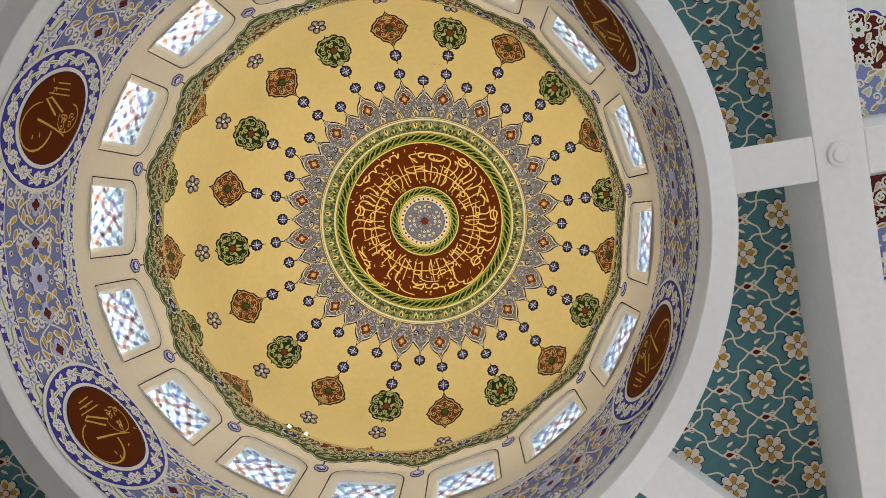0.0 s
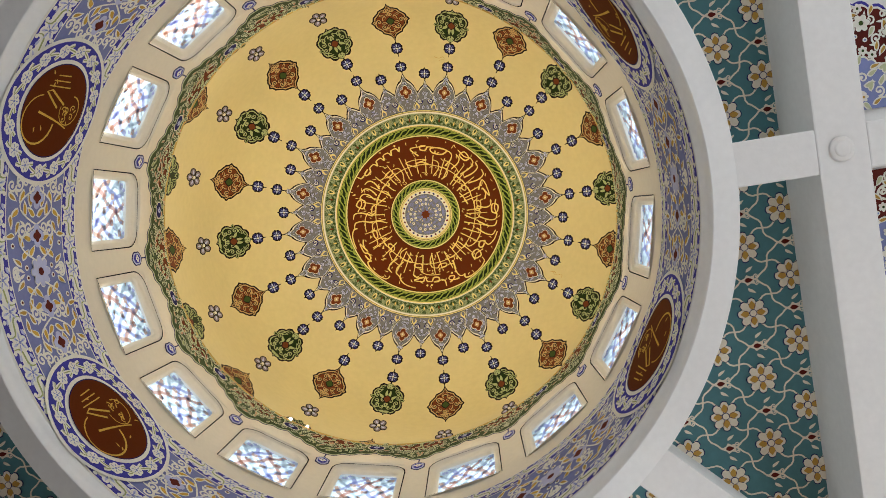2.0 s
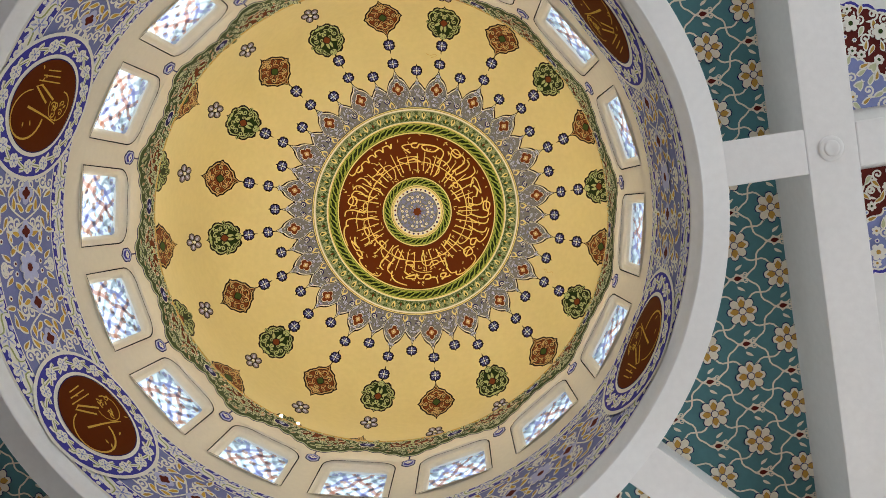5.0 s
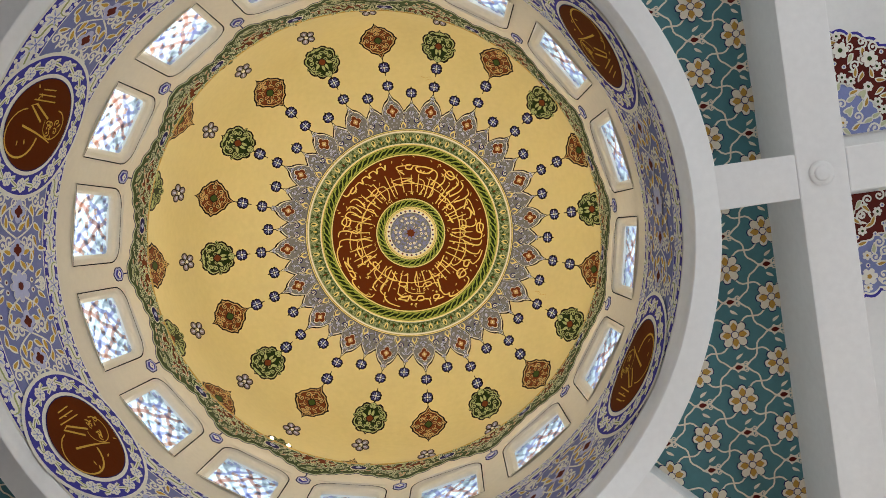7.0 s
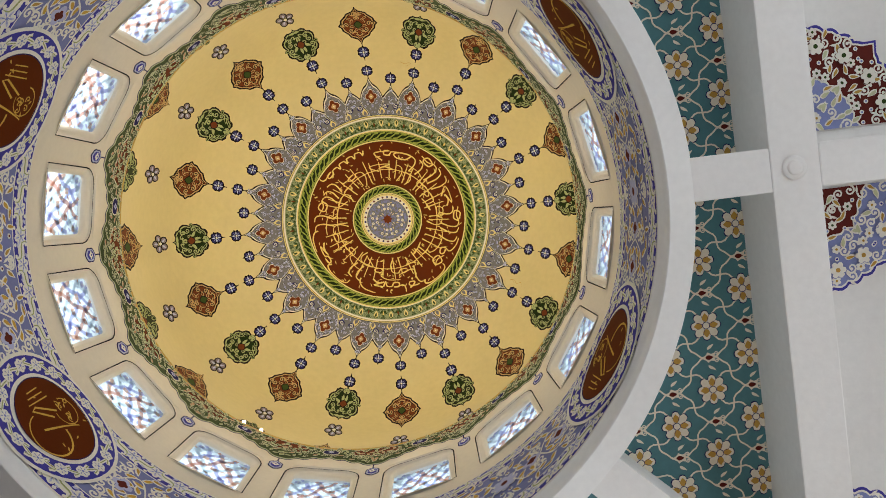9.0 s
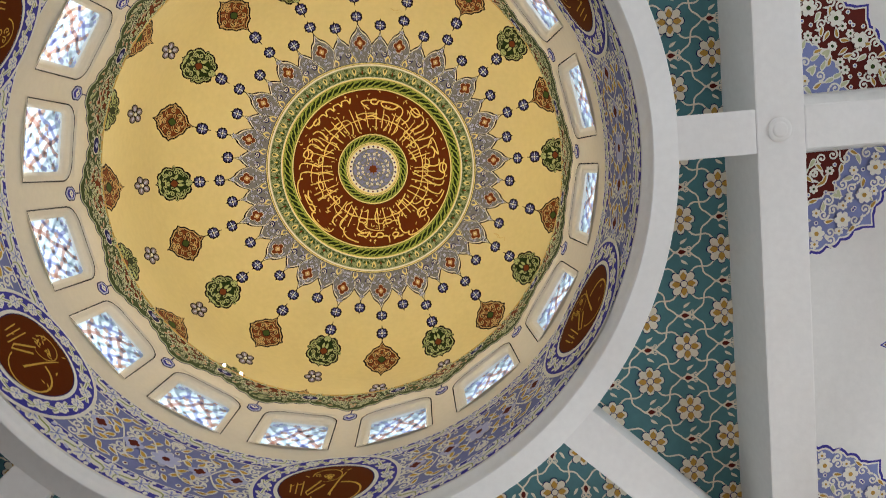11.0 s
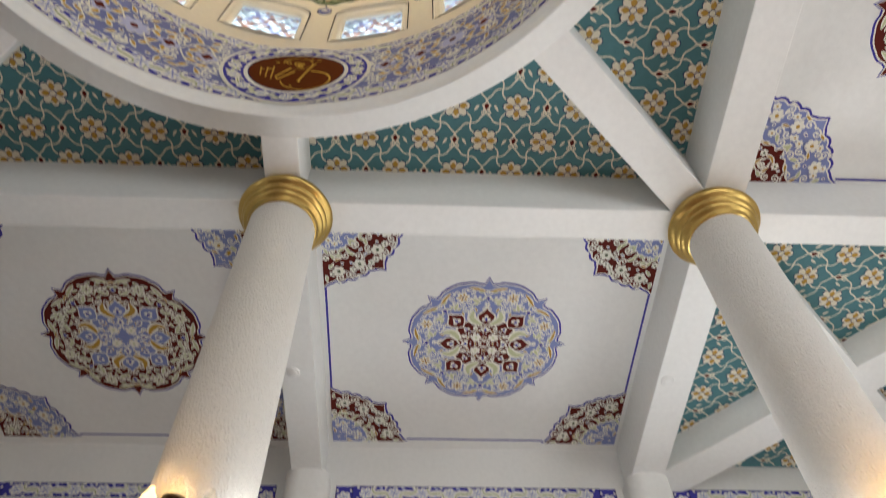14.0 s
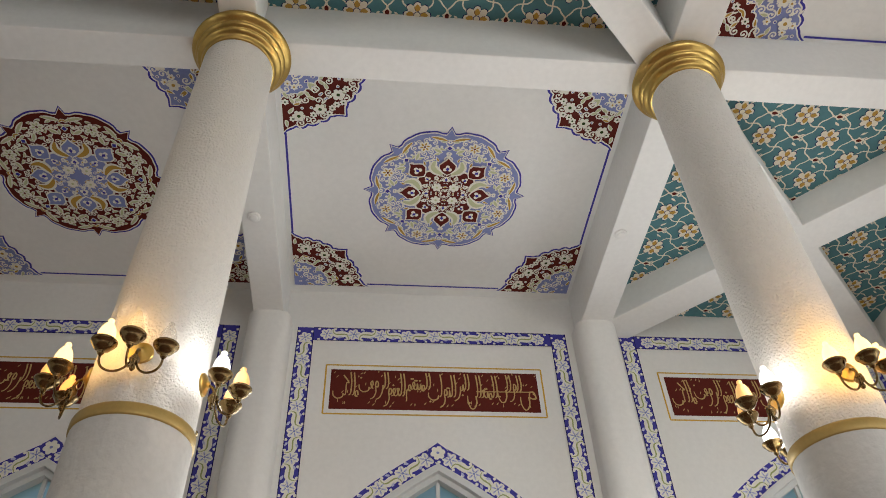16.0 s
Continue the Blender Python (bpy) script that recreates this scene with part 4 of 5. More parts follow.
TURN = 2 * math.pi * R_DRUM
P = Paint()
P.rect(0, TURN, Z_BAND0, Z_BAND1, "white", -0.5, 192, 8)
for z, w in ((8.345, 0.195), (7.348, 0.22)):
    path, L = line_path(complex(0, z), complex(TURN, z))
    floral_border(P, path, L, w, 0.25, 1, True, True)
P.emit("blue_border", drum_face, DRUM, "painted blue and white floral bands round the drum")
for k in range(6):
    mid = math.radians(60 * k + 0.6) * R_DRUM
    P = Paint()
    z0, z1 = 7.472, 8.235
    zm, hh = (z0 + z1) / 2, (z1 - z0) / 2
    hw = R_DRUM * math.radians(19.2)
    P.rect(mid - hw, mid + hw, z0, z1, "slate", 0, 24, 4)
    rng = random.Random(5)
    pal = dict(vine="white", leaf="ochre", leaf2="gold", flower="lilac", heart="maroon", dot="maroon")
    pts = scatter(rng, lambda p: True, (0.02, hw * 0.86, 0.02, hh * 0.92), 0.088)
    for p in pts:
        state = rng.getstate()
        for sx in (1, -1):
            for sy in (1, -1):
                rng.setstate(state)
                P.put(sx, complex(mid, zm), sx * sy < 0)
                motif(P, rng, p, 0.084, ("curl", "leaf", "leaf2", "leaf", "curl", "dot"), 2, pal)
    for sx in (1, -1):
        P.put(sx, complex(mid, zm))
        P.stroke([complex(0.08 + 0.75 * t, 0.22 * math.sin(2.4 * math.pi * t)) for t in [i / 24 for i in range(25)]], 0.016, "white", 3)
        P.stroke([complex(0.08 + 0.75 * t, -0.22 * math.sin(2.4 * math.pi * t)) for t in [i / 24 for i in range(25)]], 0.016, "white", 3)
        for u, v_ in ((0.30, 0.0), (0.62, 0.0)):
            P.star(complex(u, v_), [complex(u, v_) + polar(0.10 * (0.6 + 0.4 * abs(math.cos(math.radians(2 * a)))), a) for a in range(0, 360, 15)], "lilac", 4)
            P.star(complex(u, v_), [complex(u, v_) + polar(0.055 * (0.6 + 0.4 * abs(math.cos(math.radians(2 * a)))), a) for a in range(0, 360, 20)], "maroon", 5)
    P.put(1, complex(mid, zm))
    P.bloom(0j, 0.13, 8, "lilac", "maroon", 4, "white")
    P.emit("arabesque_field", drum_face, DRUM, "painted grey-blue arabesque with ochre and white leaves")
for k in range(6):
    P = Paint()
    c = complex(math.radians((30.1 if k == 3 else 30.6) + 60 * k) * R_DRUM, 7.829)
    P.disc(c, 0.645, "white", 6, 48, 4)
    P.disc(c, 0.612, "ultra", 7, 48, 4)
    n = 16
    for i in range(n):
        a = 360 * i / n
        q = c + polar(0.528, a)
        P.bloom(q, 0.063, 6, "white", "peri", 8, None, a, 0.15, 0.20)
        for j in range(6):
            P.stroke([q + polar(0.02, a + 60 * j), q + polar(0.045, a + 60 * j)], 0.007, "peri", 10)
        b = a + 180 / n
        P.stroke([c + polar(0.478 + 0.10 * t, b + 6 * math.sin(2 * math.pi * t)) for t in [j / 8 for j in range(9)]], 0.034, "white", 8)
        P.stroke([c + polar(0.485 + 0.085 * t, b + 6 * math.sin(2 * math.pi * t)) for t in [j / 8 for j in range(9)]], 0.010, "sage", 9)
    P.disc(c, 0.446, "white", 8, 48, 3)
    P.disc(c, 0.405, "brown", 9, 48, 3)
    P.ring(c, 0.402, 0.412, "navy", 10)
    # worn gold strokes in place of the name
    rng = random.Random(60 + k)
    P.put(1, c)
    P.stroke([polar(0.17, a) * complex(1.0, 0.7) + complex(-0.10, -0.17) for a in range(60, 330, 15)], 0.021, "gold", 11, 0.5)
    P.stroke([complex(-0.04 - 0.10 * t, -0.20 + 0.42 * t + 0.05 * math.sin(3 * t)) for t in [i / 10 for i in range(11)]], 0.021, "gold", 11, 0.5)
    P.stroke([complex(0.02 + 0.12 * t, 0.02 - 0.20 * t) for t in (0, 0.5, 1)] + [complex(0.16, -0.12), complex(0.06, 0.10)], 0.019, "gold", 11)
    P.stroke([polar(0.13, a) + complex(0.02, 0.20) for a in range(0, 300, 20)], 0.012, "gold", 11, 0.4)
    for i in range(3):
        P.stroke([complex(0.19 + 0.05 * i, -0.18 + 0.03 * i), complex(0.21 + 0.05 * i, 0.10 - 0.03 * i)], 0.011, "gold", 11)
    for i in range(6):
        q = complex(rng.uniform(-0.08, 0.12), rng.uniform(0.12, 0.27))
        P.curl(q, rng.uniform(0, 360), 0.035, 0.012, "gold", 11, 0.9)
    for i in range(7):
        q = polar(rng.uniform(0.2, 0.34), rng.uniform(0, 360))
        P.leaf(q, rng.uniform(0, 360), 0.05, 0.016, "gold", 11)
    P.emit("medallion", drum_face, DRUM, "round dark brown medallion with gold strokes in a blue floral ring")

# upper edge of the drum: scalloped band under the gilt ledge
P = Paint()
def low_edge(deg, k=0.0):
    t = abs((((deg - 0.33) / 22.5 + 0.5) % 1.0) - 0.5) * 2          # 0 between windows, 1 over a window
    scal = 0.05 * abs(math.sin(3 * math.pi * t))
    return 10.165 - 0.28 * (1 - t) ** 1.3 - scal + k
NS = 576
for k, col, lay, topz in ((-0.012, "navy", 0, 10.454), (0.0, "pale", 1, 10.454), (0.020, "moss", 2, 10.434)):
    lo = [complex(math.radians(360 * i / NS) * R_DRUM, low_edge(360 * i / NS, k)) for i in range(NS + 1)]
    hi = [complex(p.real, topz) for p in lo]
    P.faces(lo + hi, [(i, i + 1, NS + 2 + i, NS + 1 + i) for i in range(NS)], col, lay)
rng = random.Random(3)
pal = dict(vine="pale", leaf="sage", leaf2="salmon", flower="pale", heart="green", dot="lime", ink="forest")
half = R_DRUM * math.radians(11.25)
pts = scatter(rng, lambda p: p.imag > low_edge(math.degrees(p.real / R_DRUM) + 0.33, 0.06), (0.0, half, 9.86, 10.434), 0.062)
rust = [p for p in pts if p.imag > 10.165 and p.real < half * 0.62]
for k in range(16):
    u0 = math.radians(22.5 * k + 0.33) * R_DRUM
    P.put(1, u0)
    P.star(complex(0, 10.325), [complex(0.30 * math.cos(a), 10.325 + (0.11 if math.sin(a) > 0 else 0.22) * math.sin(a) * (1 - 0.25 * abs(math.sin(3 * a)))) for a in [2 * math.pi * i / 28 for i in range(28)]], "ivory", 3, 2)
    P.star(complex(0, 10.325), [complex(0.28 * math.cos(a), 10.325 + (0.10 if math.sin(a) > 0 else 0.20) * math.sin(a) * (1 - 0.25 * abs(math.sin(3 * a)))) for a in [2 * math.pi * i / 28 for i in range(28)]], "rust", 4, 2)
    for p in pts:
        state = rng.getstate()
        for flip in (False, True):
            rng.setstate(state)
            P.put(-1 if flip else 1, u0 if not flip else u0, False)
            q = p if not flip else complex(p.real, -p.imag)
            motif(P, rng, q, 0.056, ("curl", "leaf", "leaf2", "curl"), 5, pal)
    P.put()
    c = complex(u0, 9.655)
    for r, col, l in ((0.11, "navy", 0), (0.092, "lilac", 1), (0.07, "ultra", 2)):
        P.star(c, [c + polar(r * (0.62 + 0.38 * abs(math.cos(math.radians(a)))) * (1.15 if a % 180 == 0 else 1), a + 90) for a in range(0, 360, 20)], col, l)
    P.stroke([c + 0.1j, c + 0.22j], 0.014, "navy", 0)
    P.bloom(c, 0.042, 4, "white", "ultra", 3)
    c = complex(u0 + half, 10.275)
    for r, col, l in ((0.105, "ivory", 8), (0.09, "navy", 9)):
        P.star(c, [c + polar(r * (0.5 + 0.5 * abs(math.cos(math.radians(a)))), a) for a in range(0, 360, 20)], col, l)
    P.bloom(c, 0.036, 4, "lilac", "ultra", 10)
P.emit("scalloped_band", drum_face, DRUM, "painted green and red scalloped band under the ledge")


# --- dome: crown, writing ring, star and hanging ornaments ---
def crown_face(u, v, h):
    """Flat polar plan: u, v are metres from the axis on the ground plan."""
    r, a = math.hypot(u, v), math.atan2(v, u)
    return dome_point(a, arc_at_radius(r), h)


P = Paint()
def zone(r0, r1, col, layer, n=120, m=None):
    m = m or max(1, int((r1 - r0) / 0.12))
    for j in range(m):
        P.ring(0j, r0 + (r1 - r0) * j / m, r0 + (r1 - r0) * (j + 1) / m, col, layer, n)
zone(0.002, 0.455, "grey", 0, 64)
rng = random.Random(8)
pal = dict(vine="slate", leaf="straw", leaf2="pale", flower="ivory", heart="navy", dot="navy")
for p in scatter(rng, lambda p: 0.09 < abs(p) < 0.36 and 0 < math.degrees(math.atan2(p.imag, p.real)) < 44, (0, 0.4, 0, 0.3), 0.05):
    state = rng.getstate()
    for k in range(4):
        for flip in (False, True):
            rng.setstate(state)
            P.put(polar(1, 90 * k), 0, flip)
            motif(P, rng, p, 0.046, ("curl", "curl", "leaf", "flower"), 2, pal)
P.put()
P.star(0j, [polar(0.085 * (0.7 + 0.3 * abs(math.cos(math.radians(4 * a)))), a) for a in range(0, 360, 9)], "rust", 4)
zone(0.395, 0.458, "ivory", 2, 64)
for k in range(30):
    c = polar(0.428, 12 * k)
    P.star(c, [c + polar(0.024, a + 12 * k) for a in (0, 90, 180, 270)], "navy" if k % 2 else "maroon", 3)
P.ring(0j, 0.455, 0.485, "straw", 3, 64)


def guilloche(r0, r1, n):
    """A green ring with a lime rope between gold lines."""
    zone(r0, r1, "lime", 1, 120)
    w = r1 - r0
    zone(r0 + 0.20 * w, r1 - 0.20 * w, "forest", 2, 120)
    for k in range(n):
        a = 360 * k / n
        d = 360 / n
        P.stroke([polar(r0 + w * 0.24, a - 0.5 * d), polar(r0 + w * 0.30, a + 0.1 * d), polar(r0 + w * 0.70, a + 0.75 * d), polar(r0 + w * 0.76, a + 1.35 * d)], 0.022, "lime", 3)
    for r in (r0, r1):
        P.ring(0j, r - 0.017, r + 0.017, "forest", 4, 120)
        P.ring(0j, r - 0.011, r + 0.011, "straw", 5, 120)


guilloche(0.50, 0.655, 34)
zone(0.665, 1.475, "brown", 0, 120)
guilloche(1.485, 1.665, 76)
zone(1.675, 1.875, "seafoam", 1, 120)
rng = random.Random(14)
pal = dict(vine="green", leaf="sage", leaf2="straw", flower="straw", heart="maroon", dot="straw")
for p in scatter(rng, lambda p: 1.70 < abs(p) < 1.86 and 0.2 < math.degrees(math.atan2(p.imag, p.real)) < 4.4, (1.6, 1.9, 0, 0.15), 0.042):
    state = rng.getstate()
    for k in range(40):
        for flip in (False, True):
            rng.setstate(state)
            P.put(polar(1, 9 * k), 0, flip)
            motif(P, rng, p, 0.040, ("curl", "leaf", "leaf2", "curl"), 2, pal)
P.put()
for k in range(40):
    a = 9 * k
    c = polar(1.775, a)
    for j in (0, 55, -55):
        P.leaf(c - polar(0.045, a), a + j, 0.088, 0.036, "green", 4)
    P.leaf(c - polar(0.04, a), a, 0.075, 0.028, "yellow" if k % 2 else "rust", 5)
    c = polar(1.80, a + 4.5)
    P.leaf(c + polar(0.055, a), a + 184.5, 0.13, 0.075, "straw", 4)
    P.leaf(c + polar(0.045, a), a + 184.5, 0.08, 0.035, "green", 5)
for r in (1.675, 1.89):
    P.ring(0j, r - 0.011, r + 0.011, "ivory", 4, 120)
P.ring(0j, 1.908, 1.936, "forest", 4, 120)
P.ring(0j, 1.914, 1.930, "straw", 5, 120)

# star of twenty large and twenty small points
STAR0 = 0.8
def star_edge(a, k=0.0):
    t = ((a - STAR0) / 18.0) % 1.0
    d = min(t, 1 - t) * 2                          # 0 at a large point, 1 at a small one
    if d < 0.60:
        r = 2.42 - 0.22 * (d / 0.60) ** 2.4 + 0.10 * max(0, 1 - d / 0.14) ** 1.3
    else:
        e = (1 - d) / 0.40
        r = 2.32 - 0.12 * e ** 2.0 + 0.09 * max(0, 1 - e / 0.25) ** 1.3
    return r + k
for k, col, lay in ((0.022, "black", 0), (-0.006, "ivory", 1), (-0.026, "grey", 2)):
    n = 20 * 24
    e = [polar(star_edge(STAR0 + 360 * i / n, k), STAR0 + 360 * i / n) for i in range(n)]
    for j in range(3):
        p0 = [q * (1.92 + (abs(q) - 1.92) * j / 3) / abs(q) for q in e]
        p1 = [q * (1.92 + (abs(q) - 1.92) * (j + 1) / 3) / abs(q) for q in e]
        P.faces(p0 + p1, [(i, (i + 1) % n, n + (i + 1) % n, n + i) for i in range(n)], col, lay)
rng = random.Random(4)
pal = dict(vine="lilac", leaf="slate", leaf2="grey", flower="ivory", heart="rust", dot="navy", ink="black")
pts = scatter(rng, lambda p: 1.96 < abs(p) < star_edge(STAR0 + math.degrees(math.atan2(p.imag, p.real))) - 0.05 and 0 < math.degrees(math.atan2(p.imag, p.real)) < 9, (1.9, 2.5, 0, 0.45), 0.058)
P.emit("crown_ornament", crown_face, DOME, "painted crown with green, gold and grey rings and star")
for k in range(20):
    P = Paint()
    for p in pts:
        state = rng.getstate()
        for flip in (False, True):
            rng.setstate(state)
            P.put(polar(1, STAR0 + 18 * k), 0, flip)
            motif(P, rng, p, 0.041, ("curl", "leaf", "curl", "dot", "leaf2"), 3, pal)
    P.put(polar(1, STAR0 + 18 * k))
    c = 2.25 + 0j
    for sg in (1, -1):
        edge_ = [polar(2.19, sg * 5.6), polar(2.10, sg * 4.9), polar(2.02, sg * 3.2), polar(1.95, sg * 2.6)]
        P.stroke(edge_, 0.026, "ivory", 6)
        P.stroke(edge_, 0.013, "black", 7)
    P.star(c, [c + polar(0.125 * (0.62 + 0.38 * abs(math.cos(math.radians(2 * a)))), a) for a in range(0, 360, 15)], "black", 6)
    P.star(c, [c + polar(0.116 * (0.62 + 0.38 * abs(math.cos(math.radians(2 * a)))), a) for a in range(0, 360, 15)], "ivory", 7)
    P.star(c, [c + polar(0.105 * (0.62 + 0.38 * abs(math.cos(math.radians(2 * a)))), a) for a in range(0, 360, 15)], "rust", 8)
    P.bloom(c, 0.046, 4, "tan", "ivory", 9)
    for sg in (1, -1):
        P.leaf(polar(1.94, sg * 4.5), sg * 4.5, 0.13, 0.11, "straw", 6)
        P.leaf(polar(1.945, sg * 4.5), sg * 4.5, 0.09, 0.06, "grey", 7)
        P.curl(polar(2.09, sg * 6.3), 90 * sg, 0.055, 0.024, "navy", 7, 1.1, sg)
        P.curl(polar(2.09, sg * 6.3), 90 * sg + 40, 0.04, 0.012, "ivory", 8, 1.0, sg)
    P.put()
    P.emit("star_point", crown_face, DOME, "painted grey star point with a red and gold flower")

P = Paint()
rng = random.Random(2)
TIERS = (("بسم الله الرحمن الرحيم قل هو الله احد الله الصمد", 1.46, 0.46, 0.028, 258, 1.5), ("لم يلد ولم يولد ولم يكن له كفوا احد", 1.19, 0.45, 0.022, 250, 1.1))
for text, r_base, tall, wide, start, bend in TIERS:
    lines, dots = written(text, 1.5)
    ring_at = lambda p: polar(r_base - tall * max(0.0, p.imag) ** bend, start - 352 * p.real)
    for l in lines:
        fine = [ring_at(l[0])]
        for p, q in zip(l, l[1:]):
            fine += [ring_at(p + (q - p) * i / 3) for i in (1, 2, 3)]
        P.stroke(fine, wide, "yellow", 1, 0.35)
    for p in dots:
        q = ring_at(p)
        P.star(q, [q + 0.024, q + 0.024j, q - 0.024, q - 0.024j], "yellow", 1)
P.ring(0j, 0.945, 0.960, "yellow", 2, 120)
for k in range(40):                                      # long stems that reach over the hairline
    a = 9 * k + rng.uniform(-2.5, 2.5)
    P.stroke([polar(rng.uniform(0.74, 0.80), a + 0.8), polar(0.95, a + 0.3), polar(rng.uniform(1.08, 1.22), a)], 0.021, "yellow", 1, 0.25)
for k in range(240):                                     # vowel marks
    q = polar(rng.uniform(0.72, 1.44), rng.uniform(0, 360))
    P.leaf(q, rng.uniform(0, 360), rng.uniform(0.045, 0.075), 0.016, "yellow", 1, 0.3)
P.emit("writing_ring", crown_face, DOME, "ring of gold writing on dark brown")


def hanging(az, s_mid, tall=1.0):
    def face(u, v, h):
        """u across, v down along the dome from s_mid; tall: how far it is drawn out downward."""
        s = s_mid + tall * v
        r = dome_rz(s)[0]
        return dome_point(az + u / r, s, h)
    return face


def mirrored(quarter, c, ru, rv):
    """A closed outline from the quarter between the top and the side."""
    q = quarter + [(u, -v) for u, v in quarter[-2::-1]]
    q = q + [(-u, v) for u, v in q[-2:0:-1]]
    return [c + complex(u * ru, v * rv) for u, v in q]


POINTED = [(0, 1.0), (0.05, 0.86), (0.16, 0.73), (0.34, 0.66), (0.50, 0.60), (0.57, 0.48), (0.70, 0.38), (0.84, 0.26), (0.88, 0.12), (1.0, 0.0)]
LOBED = [(0, 1.0), (0.06, 0.88), (0.20, 0.82), (0.42, 0.86), (0.60, 0.76), (0.66, 0.60), (0.84, 0.52), (0.95, 0.36), (0.94, 0.18), (0.86, 0.0)]
BUD = [(0, 1.0), (0.12, 0.72), (0.42, 0.62), (0.55, 0.40), (0.85, 0.30), (0.78, 0.0)]


def dome_bud(P, c, r=0.108):
    """Four dark lobes with pale petals and a small spike to either side."""
    P.star(c, mirrored(BUD, c, r * 1.12, r * 1.2), "black", 0)
    for i in range(4):
        q = c + polar(r * 0.50, 90 * i + 45)
        P.disc(q, r * 0.46, "black", 0, 9)
        P.disc(q, r * 0.35, "navy", 1, 9)
        P.leaf(c + polar(r * 0.16, 90 * i), 90 * i, r * 0.56, r * 0.22, "lilac", 2)
        P.leaf(c + polar(r * 0.2, 90 * i + 45), 90 * i + 45, r * 0.5, r * 0.14, "slate", 3)
    P.disc(c, r * 0.15, "ivory", 4, 7)
    P.stroke([c - complex(0, r), c - complex(0, r * 1.32)], 0.014, "black", 0)


def dome_drop(P, red, seed):
    rng = random.Random(seed)
    if red:
        shape = lambda k: mirrored(POINTED, 0j, 0.305 * k, 0.33 * k)
        main, other, dots = "rust", "tan", "green"
    else:
        shape = lambda k: mirrored(LOBED, 0j, 0.275 * k, 0.285 * k)
        main, other, dots = "forest", "sage", "rust"
    for k, col, l in ((1.05, "black", 0), (0.95, "tan" if red else "sage", 1), (0.88, "black", 2), (0.83, main, 3)):
        P.star(0j, shape(k), col, l, 2)
    pal_ = dict(vine=other, leaf=main, leaf2="rust" if red else "sage", flower=other, heart=dots, dot=main, ink="black")
    pts = scatter(rng, lambda p: 0.06 < abs(p) and abs(p.real) / 0.25 + abs(p.imag) / 0.27 < (0.95 if red else 1.15) and p.real > 0.01, (0, 0.25, -0.25, 0.25), 0.072)
    for p in pts:
        state = rng.getstate()
        for flip in (False, True):
            rng.setstate(state)
            P.put(-1 if flip else 1, 0, flip)
            motif(P, rng, p, 0.066, ("curl", "curl", "leaf", "leaf2"), 4, pal_)
    P.put()
    P.star(0j, mirrored(POINTED, 0j, 0.075, 0.085), "black", 7)
    P.star(0j, mirrored(POINTED, 0j, 0.058, 0.066), dots, 8)


# the pointed and the lobed ornaments hang at slightly different heights
S_MOTIF = (arc_at_radius(3.155), arc_at_radius(3.196))
S_DROP = (ARC[32] + 0.03, ARC[32] + 0.46)
S_LOW = (ARC[32] + 1.60, ARC[32] + 1.86)
for k in range(20):
    az = math.radians(STAR0 + 18 * k)
    P = Paint()
    dome_drop(P, k % 2 == 1, 70 + k % 2)
    P.stroke([-0.28j, -0.36j], 0.014, "black", 0)
    P.emit("hanging_ornament", hanging(az, S_MOTIF[k % 2], 1.7), DOME, "painted pointed ornament with a small bud")
    P = Paint()
    for i in range(5):
        P.disc(polar(0.086, 72 * i + 18), 0.060, "black", 0, 9)
        P.disc(polar(0.086, 72 * i + 18), 0.042, "mauve", 1, 9)
        P.leaf(polar(0.04, 72 * i + 18), 72 * i + 18, 0.075, 0.030, "lilac", 2)
    P.disc(0j, 0.036, "black", 3, 7)
    P.disc(0j, 0.027, "ivory", 4, 7)
    P.emit("dome_flower", hanging(az, S_DROP[k % 2], 2.3), DOME, "small painted five-petalled flower")
    P = Paint()
    dome_drop(P, k % 2 == 0, 80 + k % 2)
    P.emit("hanging_ornament", hanging(az, S_LOW[k % 2], 2.4), DOME, "painted pointed ornament low on the dome")
    for a_, r_ in ((STAR0 + 18 * k, 2.63), (STAR0 + 9 + 18 * k, 2.51), (STAR0 + 18 * k, 2.885)):
        P = Paint()
        dome_bud(P, 0j)
        P.put()
        P.emit("dome_bud", hanging(math.radians(a_), arc_at_radius(r_), 1.15 if r_ < 2.8 else 1.4), DOME, "small painted blue bud")

# fine cracks in the gold paint
for az_, r_, run in ((32.5, 2.61, ((0.01, -0.15), (-0.02, -0.06), (0.02, 0.02), (-0.03, 0.10), (0.03, 0.15))), (-74.9, 2.745, ((-0.08, 0.02), (0.0, -0.01), (0.07, 0.03), (0.11, 0.0)))):
    P = Paint()
    line = rounded_line([complex(u, v) for u, v in run], 3)
    P.stroke(line, 0.009, "ochre", 0, 0.5)
    P.stroke([p + complex(0.01, -0.05) for p in line[3:8]], 0.006, "ochre", 0, 0.5)
    P.emit("crack", hanging(math.radians(az_), arc_at_radius(r_), 1.0), DOME, "thin brown crack in the paint")

